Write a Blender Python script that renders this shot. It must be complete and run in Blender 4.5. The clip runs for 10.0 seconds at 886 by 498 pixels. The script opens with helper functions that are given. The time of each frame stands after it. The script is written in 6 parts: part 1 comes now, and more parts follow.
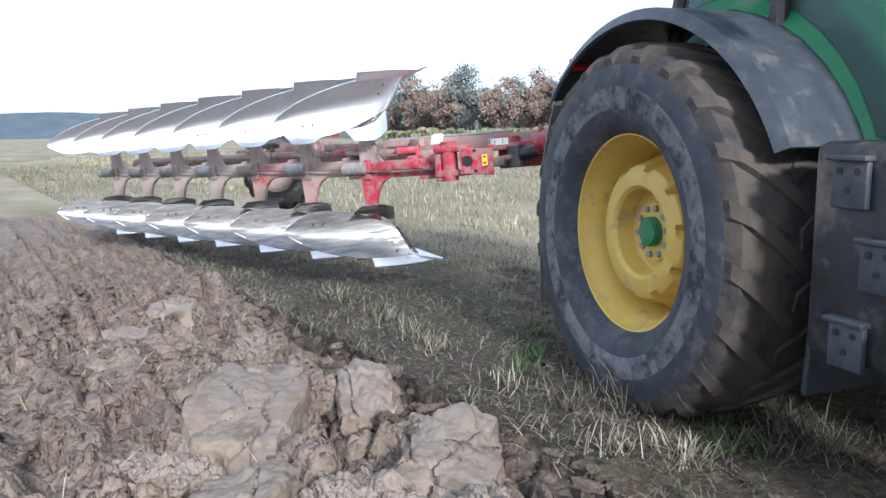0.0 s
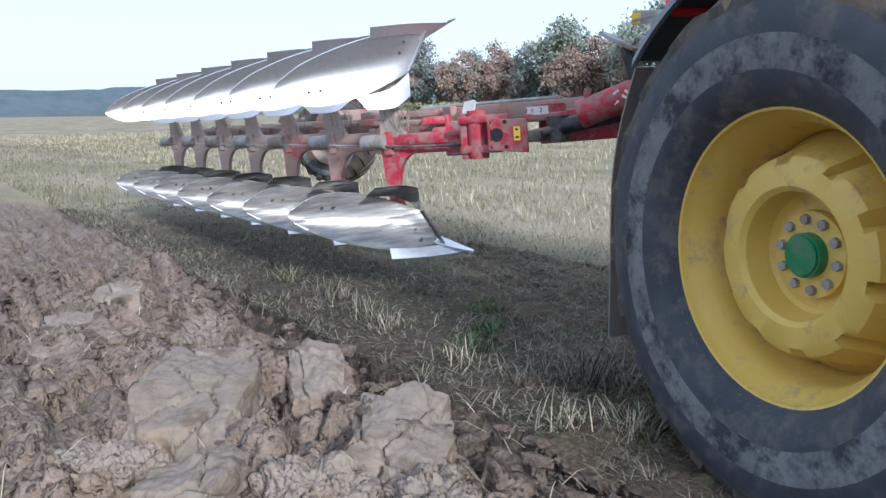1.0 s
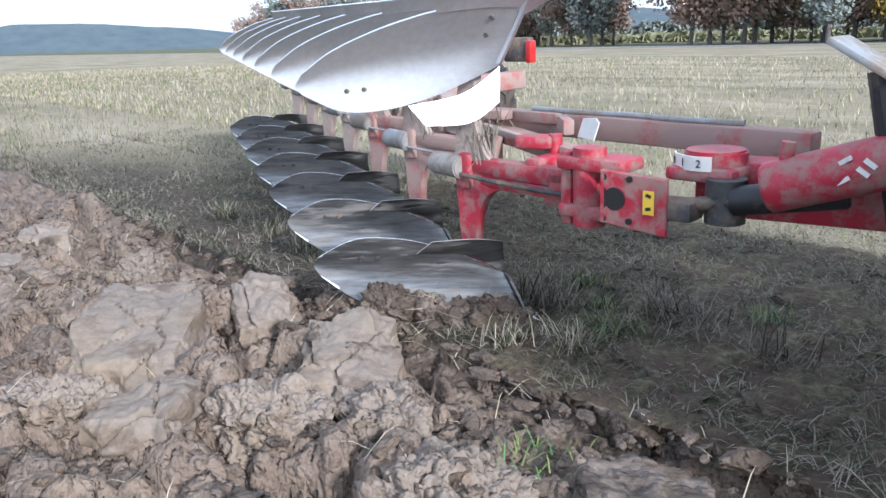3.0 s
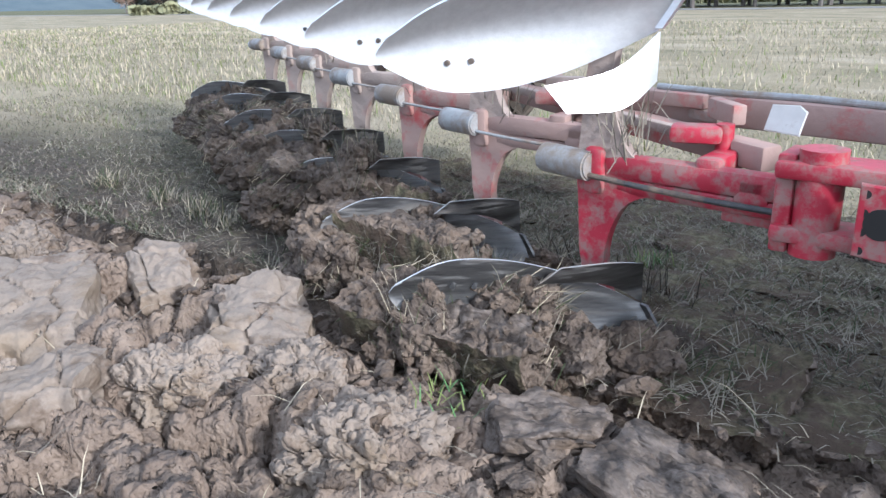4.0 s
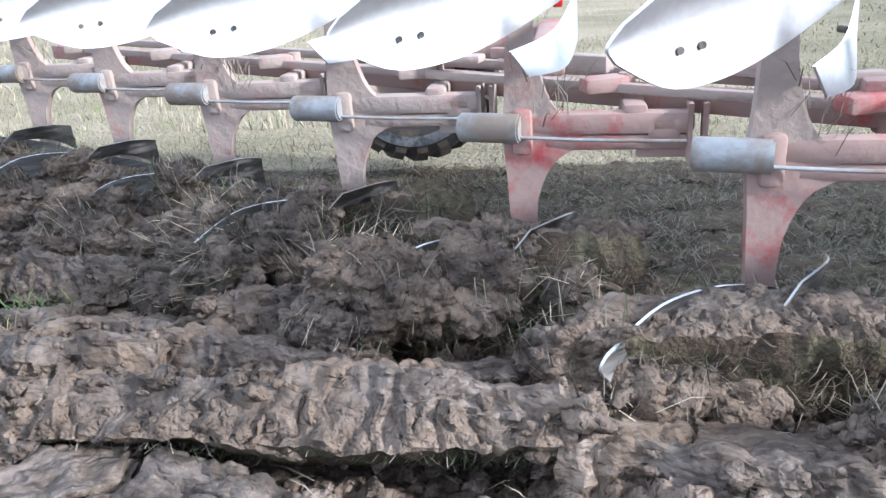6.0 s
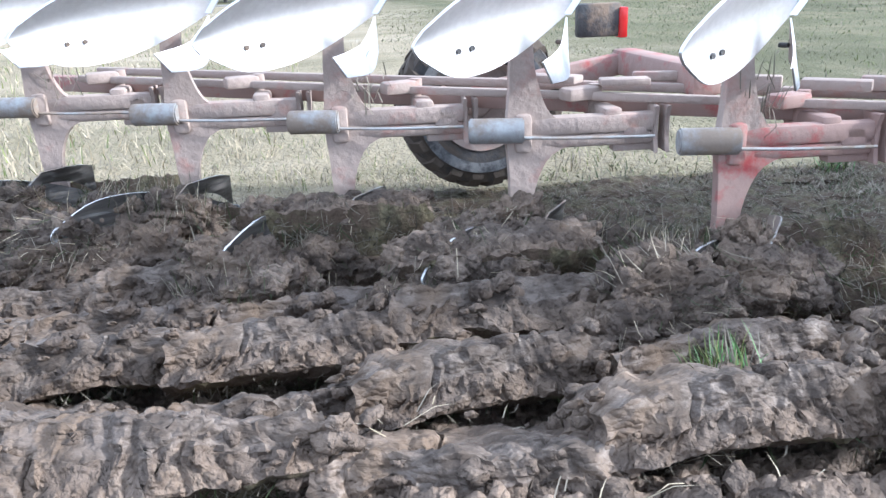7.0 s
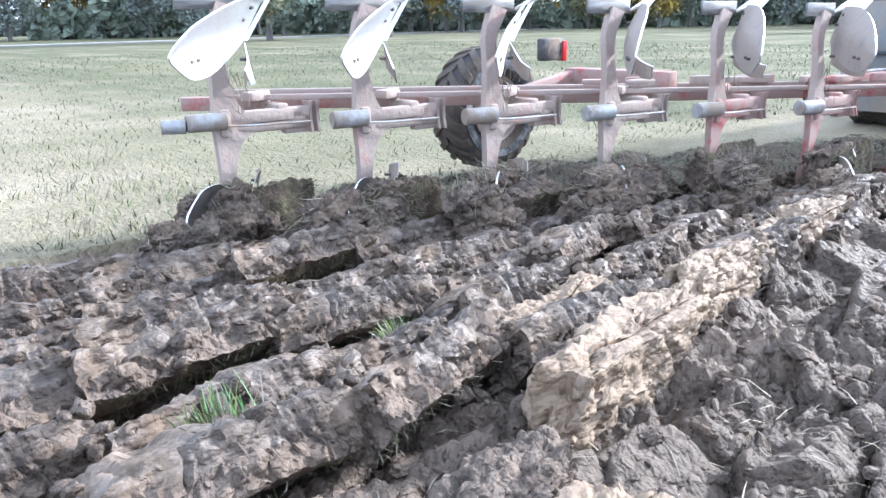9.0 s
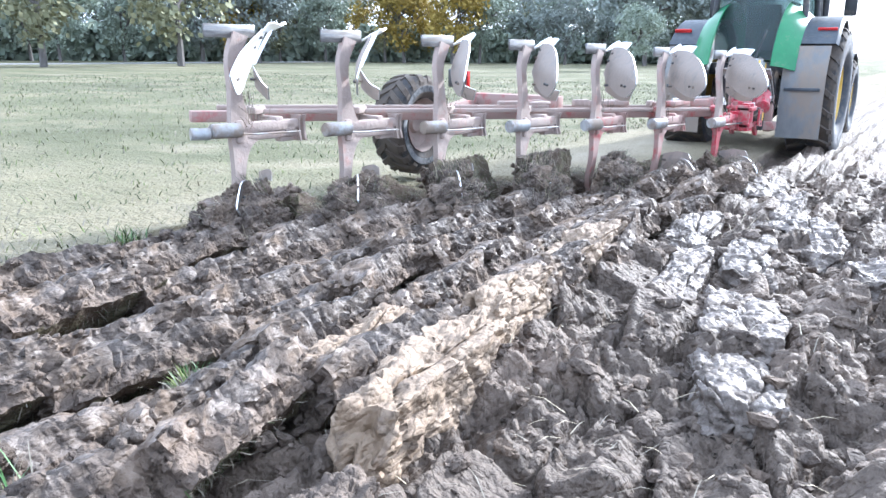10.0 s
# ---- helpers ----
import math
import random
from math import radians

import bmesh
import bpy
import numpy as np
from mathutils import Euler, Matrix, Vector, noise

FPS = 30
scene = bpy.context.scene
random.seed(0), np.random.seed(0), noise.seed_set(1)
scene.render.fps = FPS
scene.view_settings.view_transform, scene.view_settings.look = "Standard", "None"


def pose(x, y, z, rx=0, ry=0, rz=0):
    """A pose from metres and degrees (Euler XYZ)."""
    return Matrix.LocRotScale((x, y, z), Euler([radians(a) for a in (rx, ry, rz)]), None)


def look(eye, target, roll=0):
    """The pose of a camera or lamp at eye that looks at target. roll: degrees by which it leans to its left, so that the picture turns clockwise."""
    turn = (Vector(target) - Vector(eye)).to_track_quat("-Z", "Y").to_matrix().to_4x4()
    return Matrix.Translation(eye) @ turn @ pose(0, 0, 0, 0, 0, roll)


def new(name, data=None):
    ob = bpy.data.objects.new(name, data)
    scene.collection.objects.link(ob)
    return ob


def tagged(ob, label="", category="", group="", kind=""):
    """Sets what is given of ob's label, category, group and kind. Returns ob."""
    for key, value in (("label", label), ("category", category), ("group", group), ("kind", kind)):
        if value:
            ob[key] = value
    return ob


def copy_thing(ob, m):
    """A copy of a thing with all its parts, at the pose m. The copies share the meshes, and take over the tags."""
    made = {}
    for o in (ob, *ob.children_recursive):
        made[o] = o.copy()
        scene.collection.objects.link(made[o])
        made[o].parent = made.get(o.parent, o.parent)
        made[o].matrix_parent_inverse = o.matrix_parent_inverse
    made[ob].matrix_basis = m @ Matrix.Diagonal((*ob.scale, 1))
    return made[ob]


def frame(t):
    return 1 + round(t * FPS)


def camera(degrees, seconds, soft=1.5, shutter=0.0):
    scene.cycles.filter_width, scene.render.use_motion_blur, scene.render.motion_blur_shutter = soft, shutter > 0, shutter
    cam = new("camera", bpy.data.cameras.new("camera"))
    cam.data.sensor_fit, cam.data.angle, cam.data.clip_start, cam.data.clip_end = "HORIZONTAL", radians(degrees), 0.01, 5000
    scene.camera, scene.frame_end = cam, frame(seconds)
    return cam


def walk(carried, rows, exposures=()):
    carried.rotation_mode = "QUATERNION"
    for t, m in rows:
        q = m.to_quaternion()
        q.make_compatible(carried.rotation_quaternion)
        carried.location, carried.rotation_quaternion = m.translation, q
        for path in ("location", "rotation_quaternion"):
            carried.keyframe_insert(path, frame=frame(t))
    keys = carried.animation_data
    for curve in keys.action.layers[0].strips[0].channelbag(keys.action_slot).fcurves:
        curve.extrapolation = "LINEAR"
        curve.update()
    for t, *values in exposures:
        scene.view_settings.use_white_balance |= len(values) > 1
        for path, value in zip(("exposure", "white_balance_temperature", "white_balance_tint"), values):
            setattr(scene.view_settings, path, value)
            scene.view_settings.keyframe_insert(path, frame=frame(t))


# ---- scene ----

# ---------------- camera ----------------
cam = camera(60.9, 10.0)
walk(cam, [
    (0.0, pose(0.001, 0.000, 1.552, 81.10, 0.88, 55.90)),
    (0.5, pose(0.001, 0.060, 1.562, 80.08, 1.03, 55.62)),
    (1.0, pose(0.005, 0.067, 1.560, 79.15, 1.38, 52.73)),
    (1.5, pose(0.018, 0.072, 1.549, 78.30, 2.19, 51.11)),
    (2.0, pose(0.015, 0.060, 1.537, 77.84, 2.34, 50.69)),
    (2.2, pose(0.016, 0.053, 1.531, 77.16, 2.51, 50.75)),
    (3.3, pose(0.021, -0.057, 1.483, 73.40, 1.73, 45.39)),
    (3.5, pose(0.017, -0.049, 1.473, 72.64, 2.17, 44.16)),
    (4.0, pose(0.039, -0.174, 1.485, 71.73, 1.18, 38.45)),
    (4.5, pose(0.060, -0.027, 1.376, 70.59, 2.53, 32.55)),
    (5.0, pose(0.194, 0.175, 1.476, 66.58, 4.79, 26.46)),
    (5.5, pose(0.262, 0.216, 1.459, 66.82, 4.85, 16.95)),
    (6.0, pose(0.384, 0.213, 1.490, 68.31, 3.85, 8.58)),
    (7.5, pose(0.567, 0.101, 1.456, 71.27, 2.01, -17.23)),
    (8.0, pose(0.677, 0.076, 1.474, 72.05, 2.35, -25.58)),
    (8.5, pose(0.770, 0.064, 1.467, 73.15, 1.78, -34.27)),
    (9.0, pose(0.819, 0.061, 1.466, 73.18, 1.13, -41.48)),
    (9.5, pose(0.847, 0.071, 1.466, 74.90, 0.88, -50.25)),
    (10.0, pose(0.875, 0.064, 1.466, 75.43, -0.42, -56.18)),
], exposures=[(0.0, 0.24, 5650, 10), (0.5, 0.14, 5600, 10), (1.0, 0.02, 5550, 10), (1.5, 0.16, 5600, 10), (2.0, 0.32, 5600, 10), (3.0, 0.34, 5600, 10), (4.5, 0.48, 5600, 10), (6.0, 0.80, 5600, 10), (8.0, 1.04, 5500, 10), (10.0, 1.44, 5450, 10)])

# ---------------- light ----------------
SUN_AZ, SUN_EL = 104.0, 24.0        # degrees from +y towards +x, and above the horizon
world = bpy.data.worlds.new("sky")
scene.world = world
world.use_nodes = True
wn, wl = world.node_tree.nodes, world.node_tree.links
bg = wn["Background"]
sky = wn.new("ShaderNodeTexSky")
sky.sky_type = "NISHITA"
sky.sun_disc = False
sky.sun_elevation = radians(SUN_EL)
sky.sun_rotation = radians(SUN_AZ)
sky.dust_density = 2.0
sky.air_density = 1.0
mixw = wn.new("ShaderNodeMix")
mixw.data_type = "RGBA"
mixw.inputs["Factor"].default_value = 0.72
mixw.inputs["B"].default_value = (9.6, 10.4, 11.6, 1)
wl.new(sky.outputs[0], mixw.inputs["A"])
wl.new(mixw.outputs["Result"], bg.inputs["Color"])
bg.inputs["Strength"].default_value = 0.122
sun = new("sun", bpy.data.lights.new("sun", "SUN"))
sun.data.energy = 4.4
sun.data.angle = radians(6)
sun.data.color = (1.0, 0.94, 0.86)
sun.matrix_world = look((0, 0, 0), (-math.sin(radians(SUN_AZ)) * math.cos(radians(SUN_EL)),
                                    -math.cos(radians(SUN_AZ)) * math.cos(radians(SUN_EL)), -math.sin(radians(SUN_EL))))


# ---------------- materials ----------------
def material(name, c1, c2, rough=0.8, metal=0.0, scale=8.0, bump=0.3, dirt=None, dirt_amount=0.5, dirt_scale=3.0,
             rand=0.0, bump_scale=None, spec=0.5, stretch=(1, 1, 1), bump_dist=0.02, crumb=0.0, tint=None):
    """Two-tone noise, a second coarser layer of dirt, and fine relief."""
    m = bpy.data.materials.new(name)
    m.use_nodes = True
    n, l = m.node_tree.nodes, m.node_tree.links
    b = n["Principled BSDF"]
    tc = n.new("ShaderNodeTexCoord")
    mp = n.new("ShaderNodeMapping")
    mp.inputs["Scale"].default_value = stretch
    l.new(tc.outputs["Object"], mp.inputs["Vector"])
    no = n.new("ShaderNodeTexNoise")
    no.inputs["Scale"].default_value = scale
    no.inputs["Detail"].default_value = 8
    no.inputs["Roughness"].default_value = 0.65
    l.new(mp.outputs[0], no.inputs["Vector"])
    ra = n.new("ShaderNodeValToRGB")
    ra.color_ramp.elements[0].position, ra.color_ramp.elements[1].position = 0.35, 0.65
    ra.color_ramp.elements[0].color, ra.color_ramp.elements[1].color = (*c1, 1), (*c2, 1)
    l.new(no.outputs["Fac"], ra.inputs["Fac"])
    col = ra.outputs["Color"]
    rough_out = None
    if dirt:
        n2 = n.new("ShaderNodeTexNoise")
        n2.inputs["Scale"].default_value = dirt_scale
        n2.inputs["Detail"].default_value = 9
        n2.inputs["Roughness"].default_value = 0.7
        l.new(mp.outputs[0], n2.inputs["Vector"])
        r2 = n.new("ShaderNodeValToRGB")
        lo = 0.72 - 0.5 * dirt_amount
        r2.color_ramp.elements[0].position, r2.color_ramp.elements[1].position = lo - 0.06, lo + 0.08
        l.new(n2.outputs["Fac"], r2.inputs["Fac"])
        mx = n.new("ShaderNodeMix")
        mx.data_type = "RGBA"
        l.new(r2.outputs["Color"], mx.inputs["Factor"])
        l.new(col, mx.inputs["A"])
        mx.inputs["B"].default_value = (*dirt, 1)
        col = mx.outputs["Result"]
        mr = n.new("ShaderNodeMapRange")
        mr.inputs["To Min"].default_value, mr.inputs["To Max"].default_value = rough, 0.92
        l.new(r2.outputs["Color"], mr.inputs["Value"])
        l.new(mr.outputs[0], b.inputs["Roughness"])
        if metal:
            mm = n.new("ShaderNodeMapRange")
            mm.inputs["To Min"].default_value, mm.inputs["To Max"].default_value = metal, 0.0
            l.new(r2.outputs["Color"], mm.inputs["Value"])
            l.new(mm.outputs[0], b.inputs["Metallic"])
    else:
        b.inputs["Roughness"].default_value = rough
        b.inputs["Metallic"].default_value = metal
    if tint:
        n3 = n.new("ShaderNodeTexNoise")
        n3.inputs["Scale"].default_value, n3.inputs["Detail"].default_value = 2.6, 5
        l.new(tc.outputs["Object"], n3.inputs["Vector"])
        r3 = n.new("ShaderNodeMapRange")
        r3.inputs["From Min"].default_value, r3.inputs["From Max"].default_value = 0.48, 0.68
        r3.inputs["To Max"].default_value = 0.65
        l.new(n3.outputs["Fac"], r3.inputs["Value"])
        m3 = n.new("ShaderNodeMix")
        m3.data_type = "RGBA"
        l.new(r3.outputs[0], m3.inputs["Factor"])
        l.new(col, m3.inputs["A"])
        m3.inputs["B"].default_value = (*tint, 1)
        col = m3.outputs["Result"]
    if rand:
        oi = n.new("ShaderNodeObjectInfo")
        hs = n.new("ShaderNodeHueSaturation")
        mr = n.new("ShaderNodeMapRange")
        mr.inputs["To Min"].default_value, mr.inputs["To Max"].default_value = 1 - rand, 1 + rand
        l.new(oi.outputs["Random"], mr.inputs["Value"])
        l.new(mr.outputs[0], hs.inputs["Value"])
        l.new(col, hs.inputs["Color"])
        col = hs.outputs["Color"]
    l.new(col, b.inputs["Base Color"])
    b.inputs["Specular IOR Level"].default_value = spec
    if bump:
        nb = n.new("ShaderNodeTexNoise")
        nb.inputs["Scale"].default_value = bump_scale or scale * 4
        nb.inputs["Detail"].default_value = 6
        l.new(mp.outputs[0], nb.inputs["Vector"])
        bp = n.new("ShaderNodeBump")
        bp.inputs["Strength"].default_value = bump
        bp.inputs["Distance"].default_value = bump_dist
        l.new(nb.outputs["Fac"], bp.inputs["Height"])
        l.new(bp.outputs[0], b.inputs["Normal"])
        if crumb:
            crumble(n, l, mp.outputs[0], crumb, bp)
    return m


def crumble(n, l, vector, scale, after):
    """Relief of packed crumbs under the fine relief: cells with bent borders, at two sizes."""
    wob = n.new("ShaderNodeTexNoise")
    wob.inputs["Scale"].default_value, wob.inputs["Detail"].default_value = scale * 0.7, 4
    l.new(vector, wob.inputs["Vector"])
    ad = n.new("ShaderNodeVectorMath")
    ad.operation = "MULTIPLY_ADD"
    ad.inputs[1].default_value = (1.1 / scale,) * 3
    l.new(wob.outputs["Color"], ad.inputs[0])
    l.new(vector, ad.inputs[2])
    last = None
    for k, (mul, dist) in enumerate(((1.0, 0.030), (2.3, 0.014))):
        vo = n.new("ShaderNodeTexVoronoi")
        vo.feature = "F1"
        vo.inputs["Scale"].default_value = scale * mul
        l.new(ad.outputs[0], vo.inputs["Vector"])
        bp = n.new("ShaderNodeBump")
        bp.invert = True
        bp.inputs["Strength"].default_value = 0.8
        bp.inputs["Distance"].default_value = dist
        l.new(vo.outputs["Distance"], bp.inputs["Height"])
        if last:
            l.new(last.outputs[0], bp.inputs["Normal"])
        last = bp
    l.new(last.outputs[0], after.inputs["Normal"])


DUST = (0.23, 0.17, 0.125)
M = {}
M["red"] = material("red_paint", (0.36, 0.018, 0.040), (0.42, 0.03, 0.055), 0.42, scale=3, bump=0.1, dirt=(0.30, 0.17, 0.155), dirt_amount=0.42, dirt_scale=11)
M["red_dirty"] = material("dusty_red_paint", (0.38, 0.04, 0.045), (0.40, 0.11, 0.10), 0.55, scale=5, bump=0.3, dirt=(0.36, 0.25, 0.22), dirt_amount=0.66, dirt_scale=4)
M["red_earthy"] = material("earth_covered_red_paint", (0.40, 0.20, 0.17), (0.36, 0.26, 0.225), 0.7, scale=6, bump=0.5, dirt=(0.37, 0.30, 0.265), dirt_amount=0.68, dirt_scale=4)
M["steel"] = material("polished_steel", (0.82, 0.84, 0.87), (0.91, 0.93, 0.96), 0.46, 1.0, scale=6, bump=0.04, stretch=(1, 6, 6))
# lower boards' dark ground reflection is put into this steel colour; streaks are dirt
M["steel_darkened"] = material("dark_reflection_steel", (0.13, 0.13, 0.132), (0.27, 0.27, 0.27), 0.40, 1.0, scale=4, bump=0.06, dirt=(0.19, 0.17, 0.15), dirt_amount=0.30, dirt_scale=1.6, stretch=(1, 1, 9))
M["steel_back"] = material("earth_stained_steel", (0.24, 0.21, 0.19), (0.34, 0.31, 0.28), 0.7, 0.3, scale=5, bump=0.3, dirt=(0.30, 0.25, 0.215), dirt_amount=0.6, dirt_scale=5)
M["flap"] = material("mud_splashed_grey_rubber", (0.14, 0.145, 0.15), (0.20, 0.20, 0.20), 0.5, scale=3, bump=0.25, dirt=(0.24, 0.20, 0.165), dirt_amount=0.5, dirt_scale=2.4, stretch=(1, 1, 0.5))
M["grey"] = material("grey_galvanised_steel", (0.33, 0.34, 0.35), (0.42, 0.43, 0.44), 0.5, 0.4, scale=8, bump=0.2, dirt=(0.26, 0.21, 0.17), dirt_amount=0.45)
M["iron"] = material("dark_iron", (0.05, 0.05, 0.055), (0.10, 0.10, 0.10), 0.55, 0.5, scale=9, bump=0.3, dirt=DUST, dirt_amount=0.4)
M["black"] = material("black_paint", (0.012, 0.013, 0.016), (0.03, 0.03, 0.035), 0.45, scale=5, bump=0.15, dirt=(0.16, 0.13, 0.11), dirt_amount=0.28)
M["plastic"] = material("dark_grey_plastic", (0.036, 0.044, 0.056), (0.060, 0.070, 0.084), 0.46, scale=7, bump=0.25, dirt=(0.11, 0.105, 0.10), dirt_amount=0.25, dirt_scale=9)
M["rubber"] = material("black_tyre_rubber", (0.018, 0.019, 0.022), (0.040, 0.040, 0.043), 0.8, scale=5, bump=0.5, dirt=(0.085, 0.068, 0.054), dirt_amount=0.52, dirt_scale=3.0)
M["rubber_side"] = material("scuffed_tyre_sidewall", (0.024, 0.03, 0.042), (0.05, 0.058, 0.072), 0.7, scale=3, bump=0.3, dirt=(0.10, 0.098, 0.096), dirt_amount=0.34, dirt_scale=7)
M["rubber_scuffed"] = material("chafed_grey_rubber", (0.11, 0.115, 0.125), (0.19, 0.195, 0.20), 0.8, scale=6, bump=0.3, dirt=(0.035, 0.038, 0.045), dirt_amount=0.42, dirt_scale=7)
M["yellow"] = material("yellow_wheel_paint", (0.60, 0.41, 0.080), (0.70, 0.50, 0.125), 0.45, scale=3, bump=0.1, dirt=(0.42, 0.30, 0.14), dirt_amount=0.25, dirt_scale=6)
M["green"] = material("green_tractor_paint", (0.01, 0.15, 0.055), (0.018, 0.20, 0.07), 0.35, scale=3, bump=0.05, dirt=(0.16, 0.16, 0.12), dirt_amount=0.22)
M["sticker"] = material("yellow_sticker", (0.78, 0.50, 0.04), (0.82, 0.56, 0.07), 0.5, scale=9, bump=0.0, dirt=DUST, dirt_amount=0.2)
M["white"] = material("white_plate", (0.66, 0.65, 0.62), (0.76, 0.75, 0.72), 0.5, scale=9, bump=0.05, dirt=DUST, dirt_amount=0.3)
M["ink"] = material("black_ink", (0.015, 0.015, 0.015), (0.02, 0.02, 0.02), 0.5, bump=0)
M["lamp_red"] = material("red_lamp_glass", (0.45, 0.02, 0.02), (0.55, 0.03, 0.03), 0.2, bump=0)
M["chrome"] = material("bright_piston_rod", (0.7, 0.7, 0.7), (0.8, 0.8, 0.8), 0.15, 1.0, bump=0)
M["soil"] = material("turned_soil", (0.066, 0.050, 0.040), (0.157, 0.122, 0.098), 0.82, scale=7, bump=1.0, bump_scale=40, dirt=(0.24, 0.192, 0.155), dirt_amount=0.34, dirt_scale=5, rand=0.15, spec=0.35, crumb=17, tint=(0.15, 0.105, 0.072))
M["soil_cut"] = material("smooth_cut_soil", (0.105, 0.083, 0.068), (0.215, 0.174, 0.145), 0.46, scale=5, bump=0.9, bump_scale=30, dirt=(0.065, 0.05, 0.04), dirt_amount=0.5, dirt_scale=8, rand=0.2, spec=0.45, stretch=(0.6, 1, 1), crumb=14, tint=(0.22, 0.155, 0.105))
M["soil_slick"] = material("slick_moist_clay", (0.13, 0.105, 0.088), (0.23, 0.19, 0.16), 0.46, scale=5, bump=0.9, bump_scale=24, dirt=(0.10, 0.08, 0.065), dirt_amount=0.42, dirt_scale=9, rand=0.15, spec=0.6, crumb=13)
M["soil_dry"] = material("dry_smeared_clay", (0.21, 0.17, 0.138), (0.315, 0.262, 0.216), 0.8, scale=5, bump=0.5, bump_scale=30, dirt=(0.14, 0.105, 0.082), dirt_amount=0.36, dirt_scale=5, rand=0.1, spec=0.25, tint=(0.25, 0.195, 0.14))
M["soil_crumbly"] = material("dry_crumbly_clay", (0.21, 0.17, 0.138), (0.315, 0.262, 0.216), 0.8, scale=5, bump=0.5, bump_scale=30, dirt=(0.14, 0.105, 0.082), dirt_amount=0.36, dirt_scale=5, rand=0.1, spec=0.25, crumb=15, tint=(0.25, 0.195, 0.14))
# tan soil of the long ridges, with warm sunlight painted into the colour
M["soil_sunlit"] = material("tan_sunlit_soil", (0.215, 0.155, 0.105), (0.30, 0.222, 0.152), 0.7, scale=6, bump=0.9, bump_scale=22, dirt=(0.17, 0.13, 0.10), dirt_amount=0.33, dirt_scale=8, spec=0.4, stretch=(0.6, 1, 1), crumb=16)
M["straw"] = material("dry_straw", (0.34, 0.29, 0.20), (0.52, 0.45, 0.33), 0.85, scale=2, bump=0, rand=0.2)
M["stem"] = material("pale_dead_stems", (0.14, 0.123, 0.094), (0.30, 0.265, 0.21), 0.85, scale=1.5, bump=0, rand=0.2)
M["mulch_stem"] = material("dark_stems", (0.02, 0.017, 0.012), (0.085, 0.073, 0.054), 0.9, scale=1.5, bump=0, rand=0.2)
M["mulch_green"] = material("dull_green_regrowth", (0.025, 0.042, 0.013), (0.06, 0.08, 0.027), 0.85, scale=2, bump=0, rand=0.2)
M["grass"] = material("green_grass", (0.09, 0.13, 0.035), (0.19, 0.22, 0.07), 0.75, scale=2, bump=0, rand=0.2)
M["weed"] = material("broad_green_leaf", (0.05, 0.14, 0.04), (0.12, 0.24, 0.08), 0.6, scale=6, bump=0.1)
M["bark"] = material("grey_bark", (0.10, 0.09, 0.085), (0.17, 0.155, 0.145), 0.95, scale=4, bump=0.8, stretch=(1, 1, 0.25))
# green, dark and rust leaves are paled and greyed to paint in distance haze
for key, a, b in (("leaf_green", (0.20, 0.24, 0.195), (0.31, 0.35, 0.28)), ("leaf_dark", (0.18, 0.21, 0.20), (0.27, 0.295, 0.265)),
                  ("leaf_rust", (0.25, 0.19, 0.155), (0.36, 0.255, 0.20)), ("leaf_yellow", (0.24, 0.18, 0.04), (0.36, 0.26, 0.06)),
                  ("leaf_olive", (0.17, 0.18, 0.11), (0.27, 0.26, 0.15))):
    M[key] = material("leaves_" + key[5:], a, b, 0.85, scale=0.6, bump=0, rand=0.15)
M["asphalt"] = material("pale_worn_asphalt", (0.22, 0.215, 0.21), (0.29, 0.285, 0.28), 0.9, scale=1, bump=0.1)
# wooded hill colour shifted to blue-grey: distance haze put into the base colour
M["hill"] = material("hazy_wooded_hill", (0.07, 0.10, 0.12), (0.10, 0.13, 0.145), 1.0, scale=0.05, bump=0)
M["glass"] = bpy.data.materials.new("cab_glass")
M["glass"].use_nodes = True
gb = M["glass"].node_tree.nodes["Principled BSDF"]
gb.inputs["Base Color"].default_value = (0.30, 0.38, 0.38, 1)
gb.inputs["Roughness"].default_value = 0.05
gb.inputs["Transmission Weight"].default_value = 0.85
gb.inputs["IOR"].default_value = 1.2


